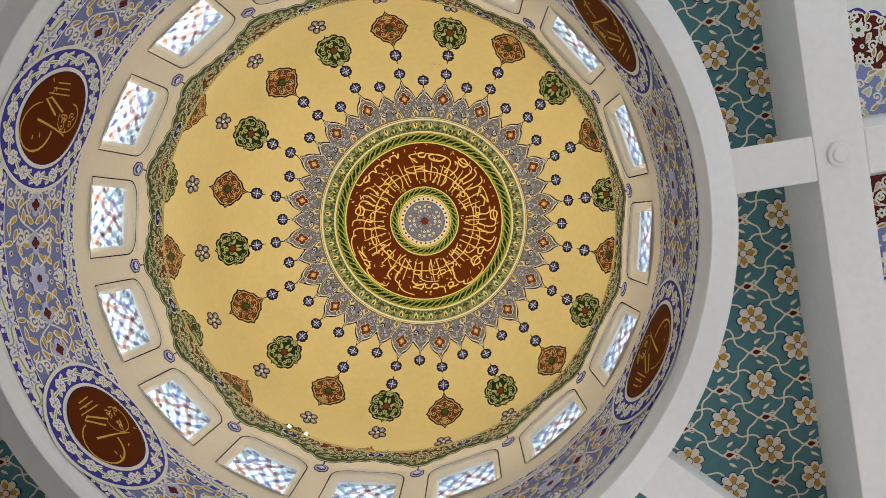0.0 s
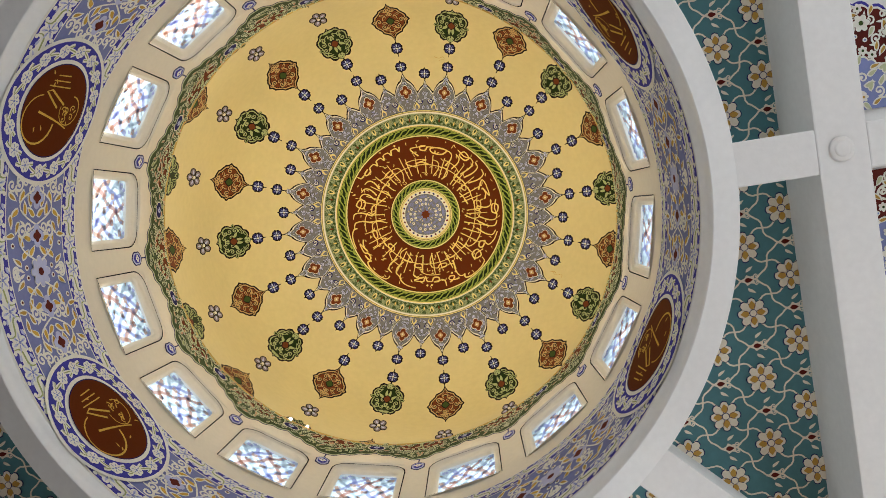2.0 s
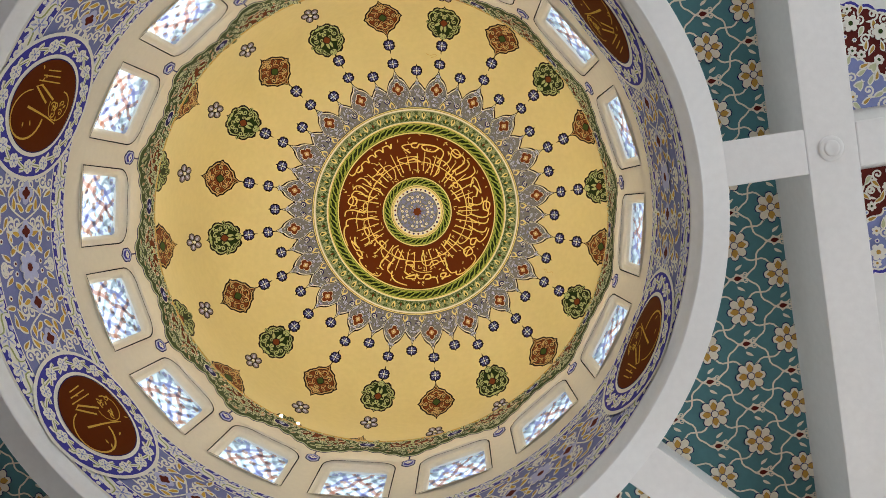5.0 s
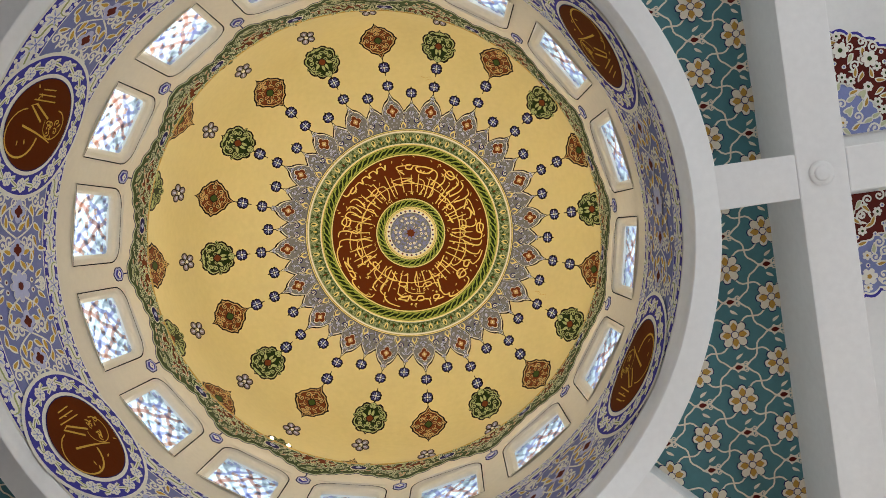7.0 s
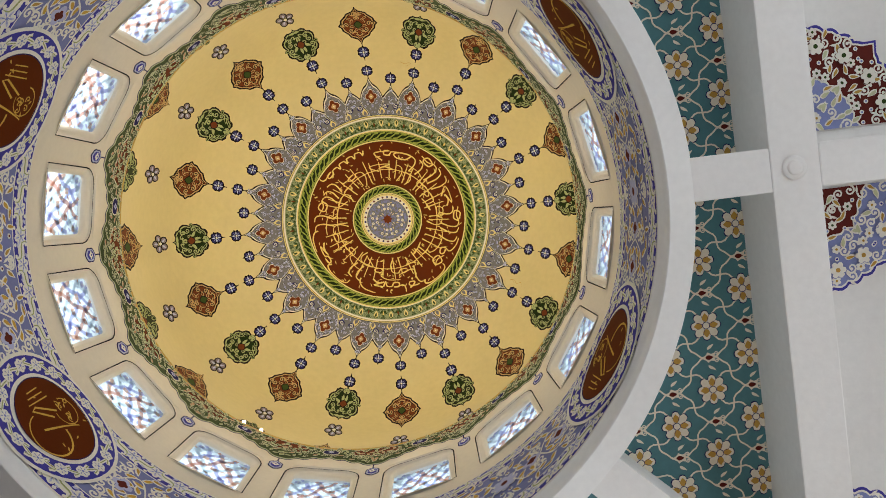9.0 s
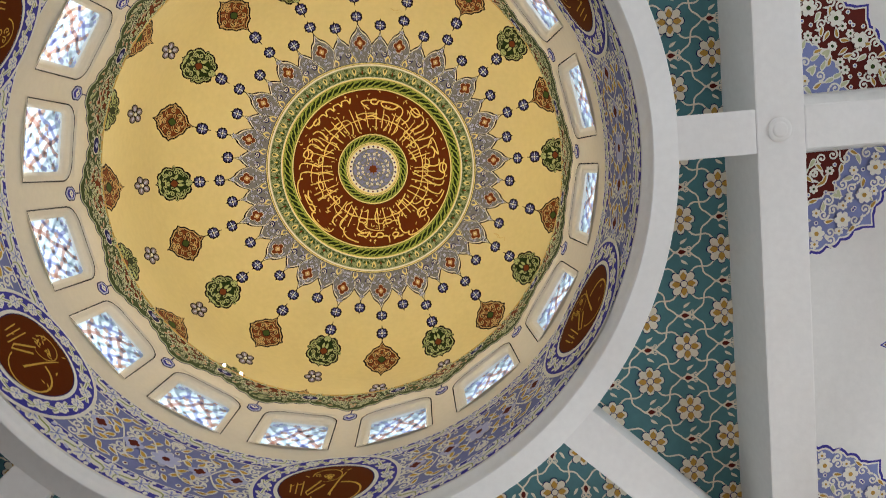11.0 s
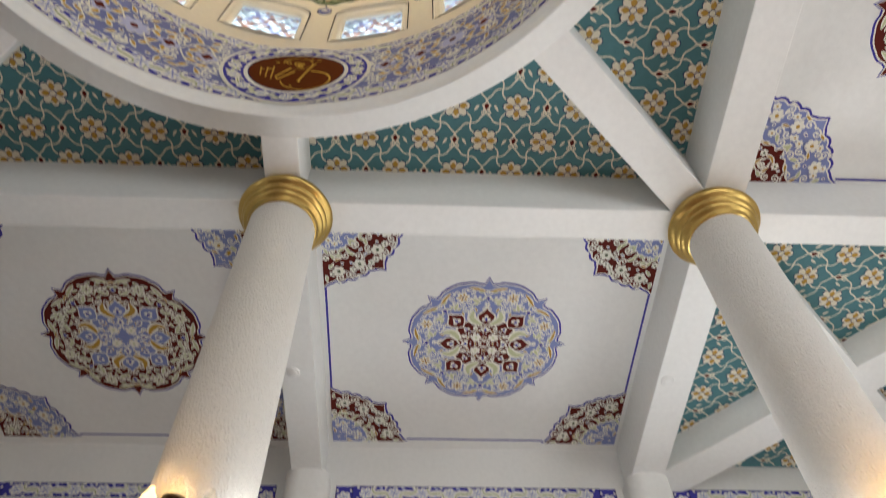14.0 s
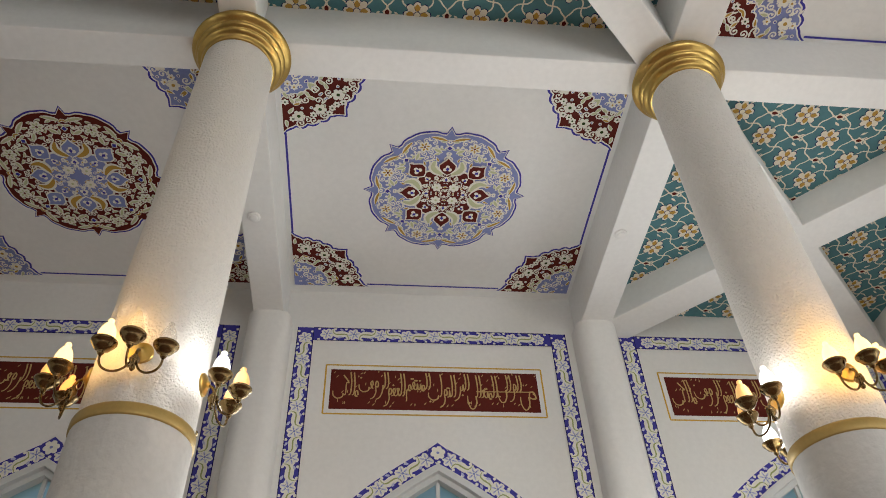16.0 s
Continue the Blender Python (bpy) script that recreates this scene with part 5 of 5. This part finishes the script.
# ---- columns ----
def column(x, y):
    base = empty("column", x, y, 0)
    tagged(base, "white rough plastered round column with gilded capital and band", "column", "columns round the dome")
    bm = bmesh.new()
    lathe(bm, [(0.285, 0.0), (0.285, 0.6), (0.285, 3.48), (0.280, 3.50)], 48)
    part("lower_shaft", bm, SHAFT, base, "smoother lower shaft", True)
    bm = bmesh.new()
    lathe(bm, [(0.278, 3.54), (0.276, 4.5), (0.272, 5.6), (0.267, 6.95)], 48)
    part("shaft", bm, COLUMN, base, "", True)
    bm = bmesh.new()
    lathe(bm, [(0.27, 3.478), (0.29, 3.48), (0.294, 3.49), (0.294, 3.535), (0.29, 3.545), (0.27, 3.547)], 48)
    part("band", bm, GOLDBAND, base, "gold painted band", True)
    bm = bmesh.new()
    prof = [(0.255, 6.80), (0.278, 6.80), (0.285, 6.815), (0.285, 6.835), (0.293, 6.845)]
    for i in range(7):   # rounded mouldings that widen upward
        a = math.pi * i / 6
        prof.append((0.300 + 0.022 * math.sin(a) + 0.012 * i / 6, 6.85 + 0.05 * i / 6))
    for i in range(7):
        a = math.pi * i / 6
        prof.append((0.322 + 0.022 * math.sin(a) + 0.012 * i / 6, 6.905 + 0.05 * i / 6))
    for i in range(9):
        a = math.pi * i / 8
        prof.append((0.345 + 0.042 * math.sin(a) + 0.01 * i / 8, 6.965 + 0.085 * i / 8))
    prof += [(0.362, 7.055), (0.362, 7.085), (0.345, 7.098), (0.2, 7.099)]
    lathe(bm, prof, 64)
    part("capital", bm, GILT, base, "gilded moulded ring capital", True)
    return base


COLUMNS = [column(COL_N[0], COL_N[1]), column(*COL_E)]
for x, y in ((X_W, Y_N), (X_W, Y_S), (AX, Y_S), (X_E, Y_S)):
    copy_thing(COLUMNS[0], pose(x, y, 0))

# ---- drum windows: splayed recess, stained lattice and its panes ----
PANE = pane_material("frosted_pane", (0.62, 0.70, 0.73), 0.10)
STAIN = {k: pane_material(k + "_glass", c, 0.0) for k, c in dict(orange=(0.60, 0.38, 0.29), violet=(0.39, 0.39, 0.56), milk=(0.50, 0.54, 0.57), red=(0.52, 0.31, 0.26)).items()}
PIN.update(STAIN)
LINE = PIN["black"]


def rounded_top(hw, z0, z1, r, n=6):
    """Outline from the lower left, clockwise: square foot, rounded head."""
    pts = [(-hw, z0)]
    for i in range(n + 1):
        a = math.pi - math.pi / 2 * i / n
        pts.append((-hw + r + r * math.cos(a), z1 - r + r * math.sin(a)))
    for i in range(n + 1):
        a = math.pi / 2 - math.pi / 2 * i / n
        pts.append((hw - r + r * math.cos(a), z1 - r + r * math.sin(a)))
    pts.append((hw, z0))
    return pts


def drum_window():
    """Built about the x axis: the window stands at (R, 0)."""
    base = empty("window_1", AX, AY, 0)
    structure(base, "drum window with coloured glass lattice in a splayed recess", "window")
    H = R_DRUM * WIN_HALF
    out, inn = rounded_top(H * 0.985, WIN_Z0, WIN_Z1, 0.23), rounded_top(0.296, 8.85, 9.71, 0.085)
    def at(u, z, depth):
        r = R_DRUM + depth
        a = u / R_DRUM
        return (r * math.cos(a), r * math.sin(a), z)
    # plaster corners between the opening and the rounded head
    n = len(out)
    verts, faces = [], []
    mid = lambda k: [(a[0] + (b[0] - a[0]) * k, a[1] + (b[1] - a[1]) * k) for a, b in zip(out, inn)]
    rows = [(rounded_top(H * 1.03, WIN_Z0 - 0.02, WIN_Z1 + 0.015, 0.02), -0.002), (out, -0.003), (mid(0.12), 0.02), (mid(0.3), 0.028), (mid(0.6), 0.034), (mid(0.85), 0.05), (inn, 0.075)]
    for outline, d in rows:
        verts += [at(u, z, d) for u, z in outline]
    for j in range(len(rows) - 1):
        for i in range(n):
            faces.append((j * n + i, j * n + (i + 1) % n, (j + 1) * n + (i + 1) % n, (j + 1) * n + i))
    mesh_object("recess", verts, faces, CREAM, None, base, False, "cream splayed recess")
    # dark line round the recess
    P = Paint()
    P.stroke([complex(u, z) for u, z in out], 0.013, "black", 0, 0, True)
    P.emit("outline", lambda u, v, h: at(u, v, -0.004 - h), base, "thin dark painted outline")
    # pane behind, lattice in front
    P = Paint()
    P.rect(-0.32, 0.32, 8.83, 9.74, "white", 0, 6, 1)
    ob = P.emit("pane", lambda u, v, h: at(u, v, 0.11), base, "bright frosted pane")
    ob.data.materials[0] = PANE
    ob.visible_shadow = False
    P = Paint()
    cols = ("orange", "violet", "milk", "red", "violet", "milk")
    k = 0
    for sgn in (1, -1):
        for i in range(-4, 6):
            u0 = -0.285 + i * 0.146
            pts = []
            for j in range(19):
                t = j / 18
                u = u0 + (0.50 * t if sgn > 0 else 0.50 * (1 - t)) + 0.018 * math.sin(6 * math.pi * t)
                if -0.304 < u < 0.304:
                    pts.append(complex(u, 8.845 + 0.875 * t))
            if len(pts) > 2:
                P.stroke(pts, 0.047, cols[k % 6], 0 if sgn > 0 else 1)
            k += 1
    for u, v, c in ((0, 9.28, "orange"), (-0.16, 9.28, "milk"), (0.16, 9.28, "red"), (0, 9.02, "violet"), (0, 9.54, "violet"), (-0.24, 9.6, "orange"), (0.24, 8.95, "orange"),
                    (-0.24, 8.95, "red"), (0.24, 9.62, "violet"), (-0.13, 9.12, "violet"), (0.13, 9.44, "orange"), (-0.13, 9.44, "red"), (0.13, 9.12, "milk")):
        P.bloom(complex(u, v), 0.042, 4, c, "milk", 2, None, 45)
    rng = random.Random(9)
    for p in scatter(rng, lambda p: True, (-0.27, 0.27, 8.89, 9.68), 0.062, 300):
        P.leaf(p, rng.uniform(0, 360), 0.07, 0.030, rng.choice(("milk", "milk", "violet", "orange")), 3, 0.3)
    P.emit("lattice", lambda u, v, h: at(u, v, 0.10 - h), base, "coloured glass lattice")
    return base


_first = drum_window()
_first.matrix_basis = pose(AX, AY, -WIN_DROP, 0, 0, WIN_PHASE)
for k in range(1, N_WIN):
    w = copy_thing(_first, pose(AX, AY, -WIN_DROP, 0, 0, WIN_PHASE + 360 / N_WIN * k))
    w.name = "window_%d" % (k + 1)

# ---- tall wall windows ----
GLASS_PALE = pane_material("pale_frosted_glass", (0.62, 0.86, 0.88), 0.25)
FRAME_GREY = node_material("grey_white_moulding", (0.62, 0.63, 0.62), 0.5, vary=0.05)
for k, c in enumerate(BAYS_N):
    base = empty("window_%d" % (N_WIN + 1 + k), c, WALL_N, 0)
    structure(base, "tall pointed arch window with pale frosted glass", "window")
    def strip(d0, d1, y0, y1):
        a, b = arch_edge(d0), arch_edge(d1)
        A = [(-x, z) for x, z in a[::-1]] + a[1:]
        B = [(-x, z) for x, z in b[::-1]] + b[1:]
        n = len(A)
        v = [(x, y0, z) for x, z in A] + [(x, y0, z) for x, z in B] + [(x, y1, z) for x, z in B] + [(x, y1, z) for x, z in A]
        f = []
        for i in range(n - 1):
            f += [(i, i + 1, n + i + 1, n + i), (n + i, n + i + 1, 2 * n + i + 1, 2 * n + i), (3 * n + i, 3 * n + i + 1, i + 1, i)]
        return v, f
    v, f = strip(0.205, 0.275, -0.035, 0.1)
    mesh_object("window_frame", v, f, FRAME_GREY, None, base, False, "grey-white moulded frame")
    v, f = strip(0.275, 0.33, 0.03, 0.14)
    mesh_object("inner_frame", v, f, FRAME_GREY, None, base)
    e = arch_edge(0.28)
    pts = [(-x, 0.13, z) for x, z in e[::-1]] + [(x, 0.13, z) for x, z in e[1:]]
    ob = mesh_object("pane", pts, [tuple(range(len(pts)))], GLASS_PALE, None, base, False, "pale blue-green frosted glass")
    ob.visible_shadow = False
    bm = bmesh.new()
    box(bm, -0.02, 0.02, 0.09, 0.125, 0.9, e[0][1] - 0.02, 0.004)
    part("mullion", bm, FRAME_GREY, base)
    for sg in (1, -1):
        bm = bmesh.new()
        tube(bm, [(sg * 0.02, 0.11, 4.7), (sg * 0.3, 0.11, 4.95), (sg * 0.55, 0.11, 4.98)], 0.014, 6)
        part("glazing_bar", bm, FRAME_GREY, base)

# ---- ceiling detectors ----
def detector(x, y, r=0.085):
    base = empty("smoke_detector", x, y, Z_SOFFIT)
    tagged(base, "small round white smoke detector under a beam", "detector", "ceiling detectors")
    bm = bmesh.new()
    lathe(bm, [(r, 0.004), (r, -0.010), (r * 0.92, -0.016), (r * 0.72, -0.018), (0.004, -0.018)], 28)
    part("housing", bm, PLASTER, base, "", True)
    bm = bmesh.new()
    lathe(bm, [(r * 0.66, -0.017), (r * 0.62, -0.024), (r * 0.45, -0.027), (0.004, -0.028)], 24)
    part("sensor_cap", bm, PLASTER, base, "", True)


detector(2.622, -0.149, 0.088)
detector(2.598, 5.32, 0.065)
detector(-1.14, 5.29, 0.065)

# ---- unseen fill lamps added on the ledge to brighten the dome ----
def floodlight(az, lit=DOME_FILL_W):
    a = math.radians(az)
    base = empty("floodlight", AX + 2.80 * math.cos(a), AY + 2.80 * math.sin(a), Z_LEDGE + 0.02)
    base.rotation_euler = (0, 0, a)
    tagged(base, "unseen fill lamp added on the ledge to brighten the dome", "floodlight", "floodlights on the ledge")
    bm = bmesh.new()
    box(bm, -0.05, 0.05, -0.1, 0.1, 0.0, 0.05, 0.006)
    part("housing", bm, BRASS, base)
    bm = bmesh.new()
    box(bm, -0.045, 0.045, -0.09, 0.09, 0.052, 0.060)
    part("lens", bm, lamp_material("dome_fill_lens", (1.0, 0.86, 0.62), 6.0), base, "glowing lens of the added fill lamp")
    e = Vector((AX + 2.80 * math.cos(a), AY + 2.80 * math.sin(a), Z_LEDGE + 0.10))
    area_lamp("dome_fill", e, (AX - 1.2 * math.cos(a), AY - 1.2 * math.sin(a), 15.5), 0.15, 0.15, lit, (1.0, 0.93, 0.80))


for k in range(10):
    floodlight(125 + 36 * k, DOME_FILL_W * (1.9 if 1 <= k <= 3 else 1.25))

# two bare bulbs that show over the edge of the ledge
for az in (125.5, 120.75):
    a = math.radians(az)
    base = empty("ledge_bulb", AX + (R_DRUM - 0.004) * math.cos(a), AY + (R_DRUM - 0.004) * math.sin(a), Z_LEDGE + 0.016)
    tagged(base, "small bright bulb on the gilded ledge", "bulb", "bulbs on the ledge")
    bm = bmesh.new()
    lathe(bm, [(0.012, 0.0), (0.012, 0.012), (0.010, 0.014)], 12)
    part("socket", bm, BRASS, base, "", True)
    bm = bmesh.new()
    lathe(bm, [(0.009, 0.012), (0.018, 0.022), (0.022, 0.034), (0.018, 0.047), (0.009, 0.055), (0.001, 0.057)], 14)
    part("glass", bm, lamp_material("ledge_bulb_glass", (1.0, 0.95, 0.82), 12.0), base, "glowing glass", True)

# daylight in the openings of the drum windows
for k in range(N_WIN):
    a = math.radians(WIN_PHASE + 360 / N_WIN * k)
    r = R_DRUM + 0.22
    area_lamp("drum_window_light", (AX + r * math.cos(a), AY + r * math.sin(a), 9.20), (AX, AY, 10.6), 0.62, 0.88, DRUM_W, (0.86, 0.94, 1.0))

# ---- sconces ----
BULB = {"warm": lamp_material("warm_bulb", (1.0, 0.72, 0.34), 1.8), "cold": lamp_material("cold_bulb", (0.92, 0.96, 1.0), 5.0),
        "dim": lamp_material("dim_warm_bulb", (1.0, 0.58, 0.22), 0.5), "off": pane_material("clear_bulb_glass", (0.95, 0.95, 0.93), 0.9)}


def sconce(col, az, lit, power=1.0):
    x, y = col
    a = math.radians(az)
    base = empty("wall_sconce", x + 0.277 * math.cos(a), y + 0.277 * math.sin(a), 3.825)
    base.rotation_euler = (0, 0, a)
    tagged(base, "three-armed antique brass sconce with flame-shaped glass bulbs on a column", "sconce", "sconces on the columns")
    turn = Matrix.Rotation(math.pi / 2, 4, "Y")
    bm = bmesh.new()
    lathe(bm, [(0.062, -0.004), (0.062, 0.006), (0.055, 0.013), (0.05, 0.010), (0.045, 0.018), (0.038, 0.015), (0.03, 0.024), (0.022, 0.022), (0.016, 0.034), (0.004, 0.038)], 28, turn)
    part("backplate", bm, GILT, base, "ribbed brass rosette", True)
    bm = bmesh.new()
    tube(bm, [(0.03, 0, -0.002), (0.055, 0, -0.02), (0.066, 0, -0.045), (0.064, 0, -0.07)], 0.008)
    lathe(bm, [(0.003, -0.148), (0.010, -0.142), (0.015, -0.128), (0.009, -0.116), (0.022, -0.10), (0.026, -0.082), (0.018, -0.068), (0.011, -0.058), (0.007, -0.045)], 16, Matrix.Translation((0.064, 0, 0)))
    part("stem", bm, BRASS, base, "", True)
    for ang, kind in zip((72, 0, -72), lit):
        b = math.radians(ang)
        dx, dy = math.cos(b), math.sin(b)
        reach = 0.148 if ang else 0.12
        tip = Vector((0.075 + reach * dx, reach * dy, -0.105))
        bm = bmesh.new()
        pts = []
        for i in range(17):
            t = i / 16
            u = 0.012 + (reach - 0.012) * (1 - math.cos(math.pi * min(1, t * 1.05))) / 2
            z = -0.07 - 0.015 * t - 0.095 * math.sin(math.pi * t) ** 0.9 - 0.02 * t ** 2
            pts.append((0.068 + (u + 0.007) * dx, u * dy, z))
        pts[-1] = (tip.x, tip.y, tip.z)
        tube(bm, pts, 0.0058)
        # small ball where the arm leaves the hub
        lathe(bm, [(0.002, -0.010), (0.008, -0.006), (0.010, 0), (0.008, 0.006), (0.002, 0.010)], 10, Matrix.Translation(pts[1]))
        arm = part("arm", bm, BRASS, base, "", True)
        up = Matrix.Translation(tip)
        bm = bmesh.new()
        lathe(bm, [(0.005, -0.006), (0.012, 0.0), (0.016, 0.008), (0.012, 0.016), (0.020, 0.022), (0.036, 0.032), (0.046, 0.046), (0.049, 0.058), (0.057, 0.062), (0.061, 0.068), (0.061, 0.075), (0.054, 0.078),
                   (0.050, 0.073), (0.043, 0.060), (0.02, 0.05)], 28, up)
        part("cup", bm, BRASS, arm, "dark antique brass cup", True)
        bm = bmesh.new()
        lathe(bm, [(0.026, 0.054), (0.036, 0.070), (0.042, 0.095), (0.041, 0.122), (0.034, 0.150), (0.023, 0.172), (0.014, 0.182), (0.013, 0.188), (0.016, 0.196), (0.012, 0.205), (0.002, 0.208)], 22, up)
        ob = part("bulb", bm, BULB[kind], arm, "glowing flame-shaped bulb" if kind != "off" else "unlit clear glass bulb", True)
        if kind in ("warm", "cold"):
            ob.visible_shadow = False
            w = Matrix.Translation(base.location) @ Matrix.Rotation(a, 4, "Z") @ (tip + Vector((0, 0, 0.13)))
            lamp = new("bulb_light", bpy.data.lights.new("bulb_light", "POINT"))
            lamp.location = w
            lamp.data.shadow_soft_size = 0.035
            lamp.data.energy = power * (WARM_W if kind == "warm" else COLD_W)
            lamp.data.color = (1.0, 0.52, 0.10) if kind == "warm" else (0.93, 0.97, 1.0)
    return base


CL, CR = COL_N, COL_E
sconce(CL, 273, ("off", "off", "warm"))
sconce(CL, 190, ("warm", "dim", "dim"), 0.7)
sconce(CL, -4, ("dim", "dim", "cold"), 0.65)
sconce(CL, 90, ("off", "off", "cold"), 0.6)
sconce(CR, 270, ("warm", "warm", "warm"))
sconce(CR, 184, ("cold", "dim", "dim"), 0.55)
sconce(CR, 0, ("warm", "off", "off"))
# behind the column: extra lit bulb and raised power added to fill the wall
sconce(CR, 90, ("cold", "cold", "off"), 4.5)
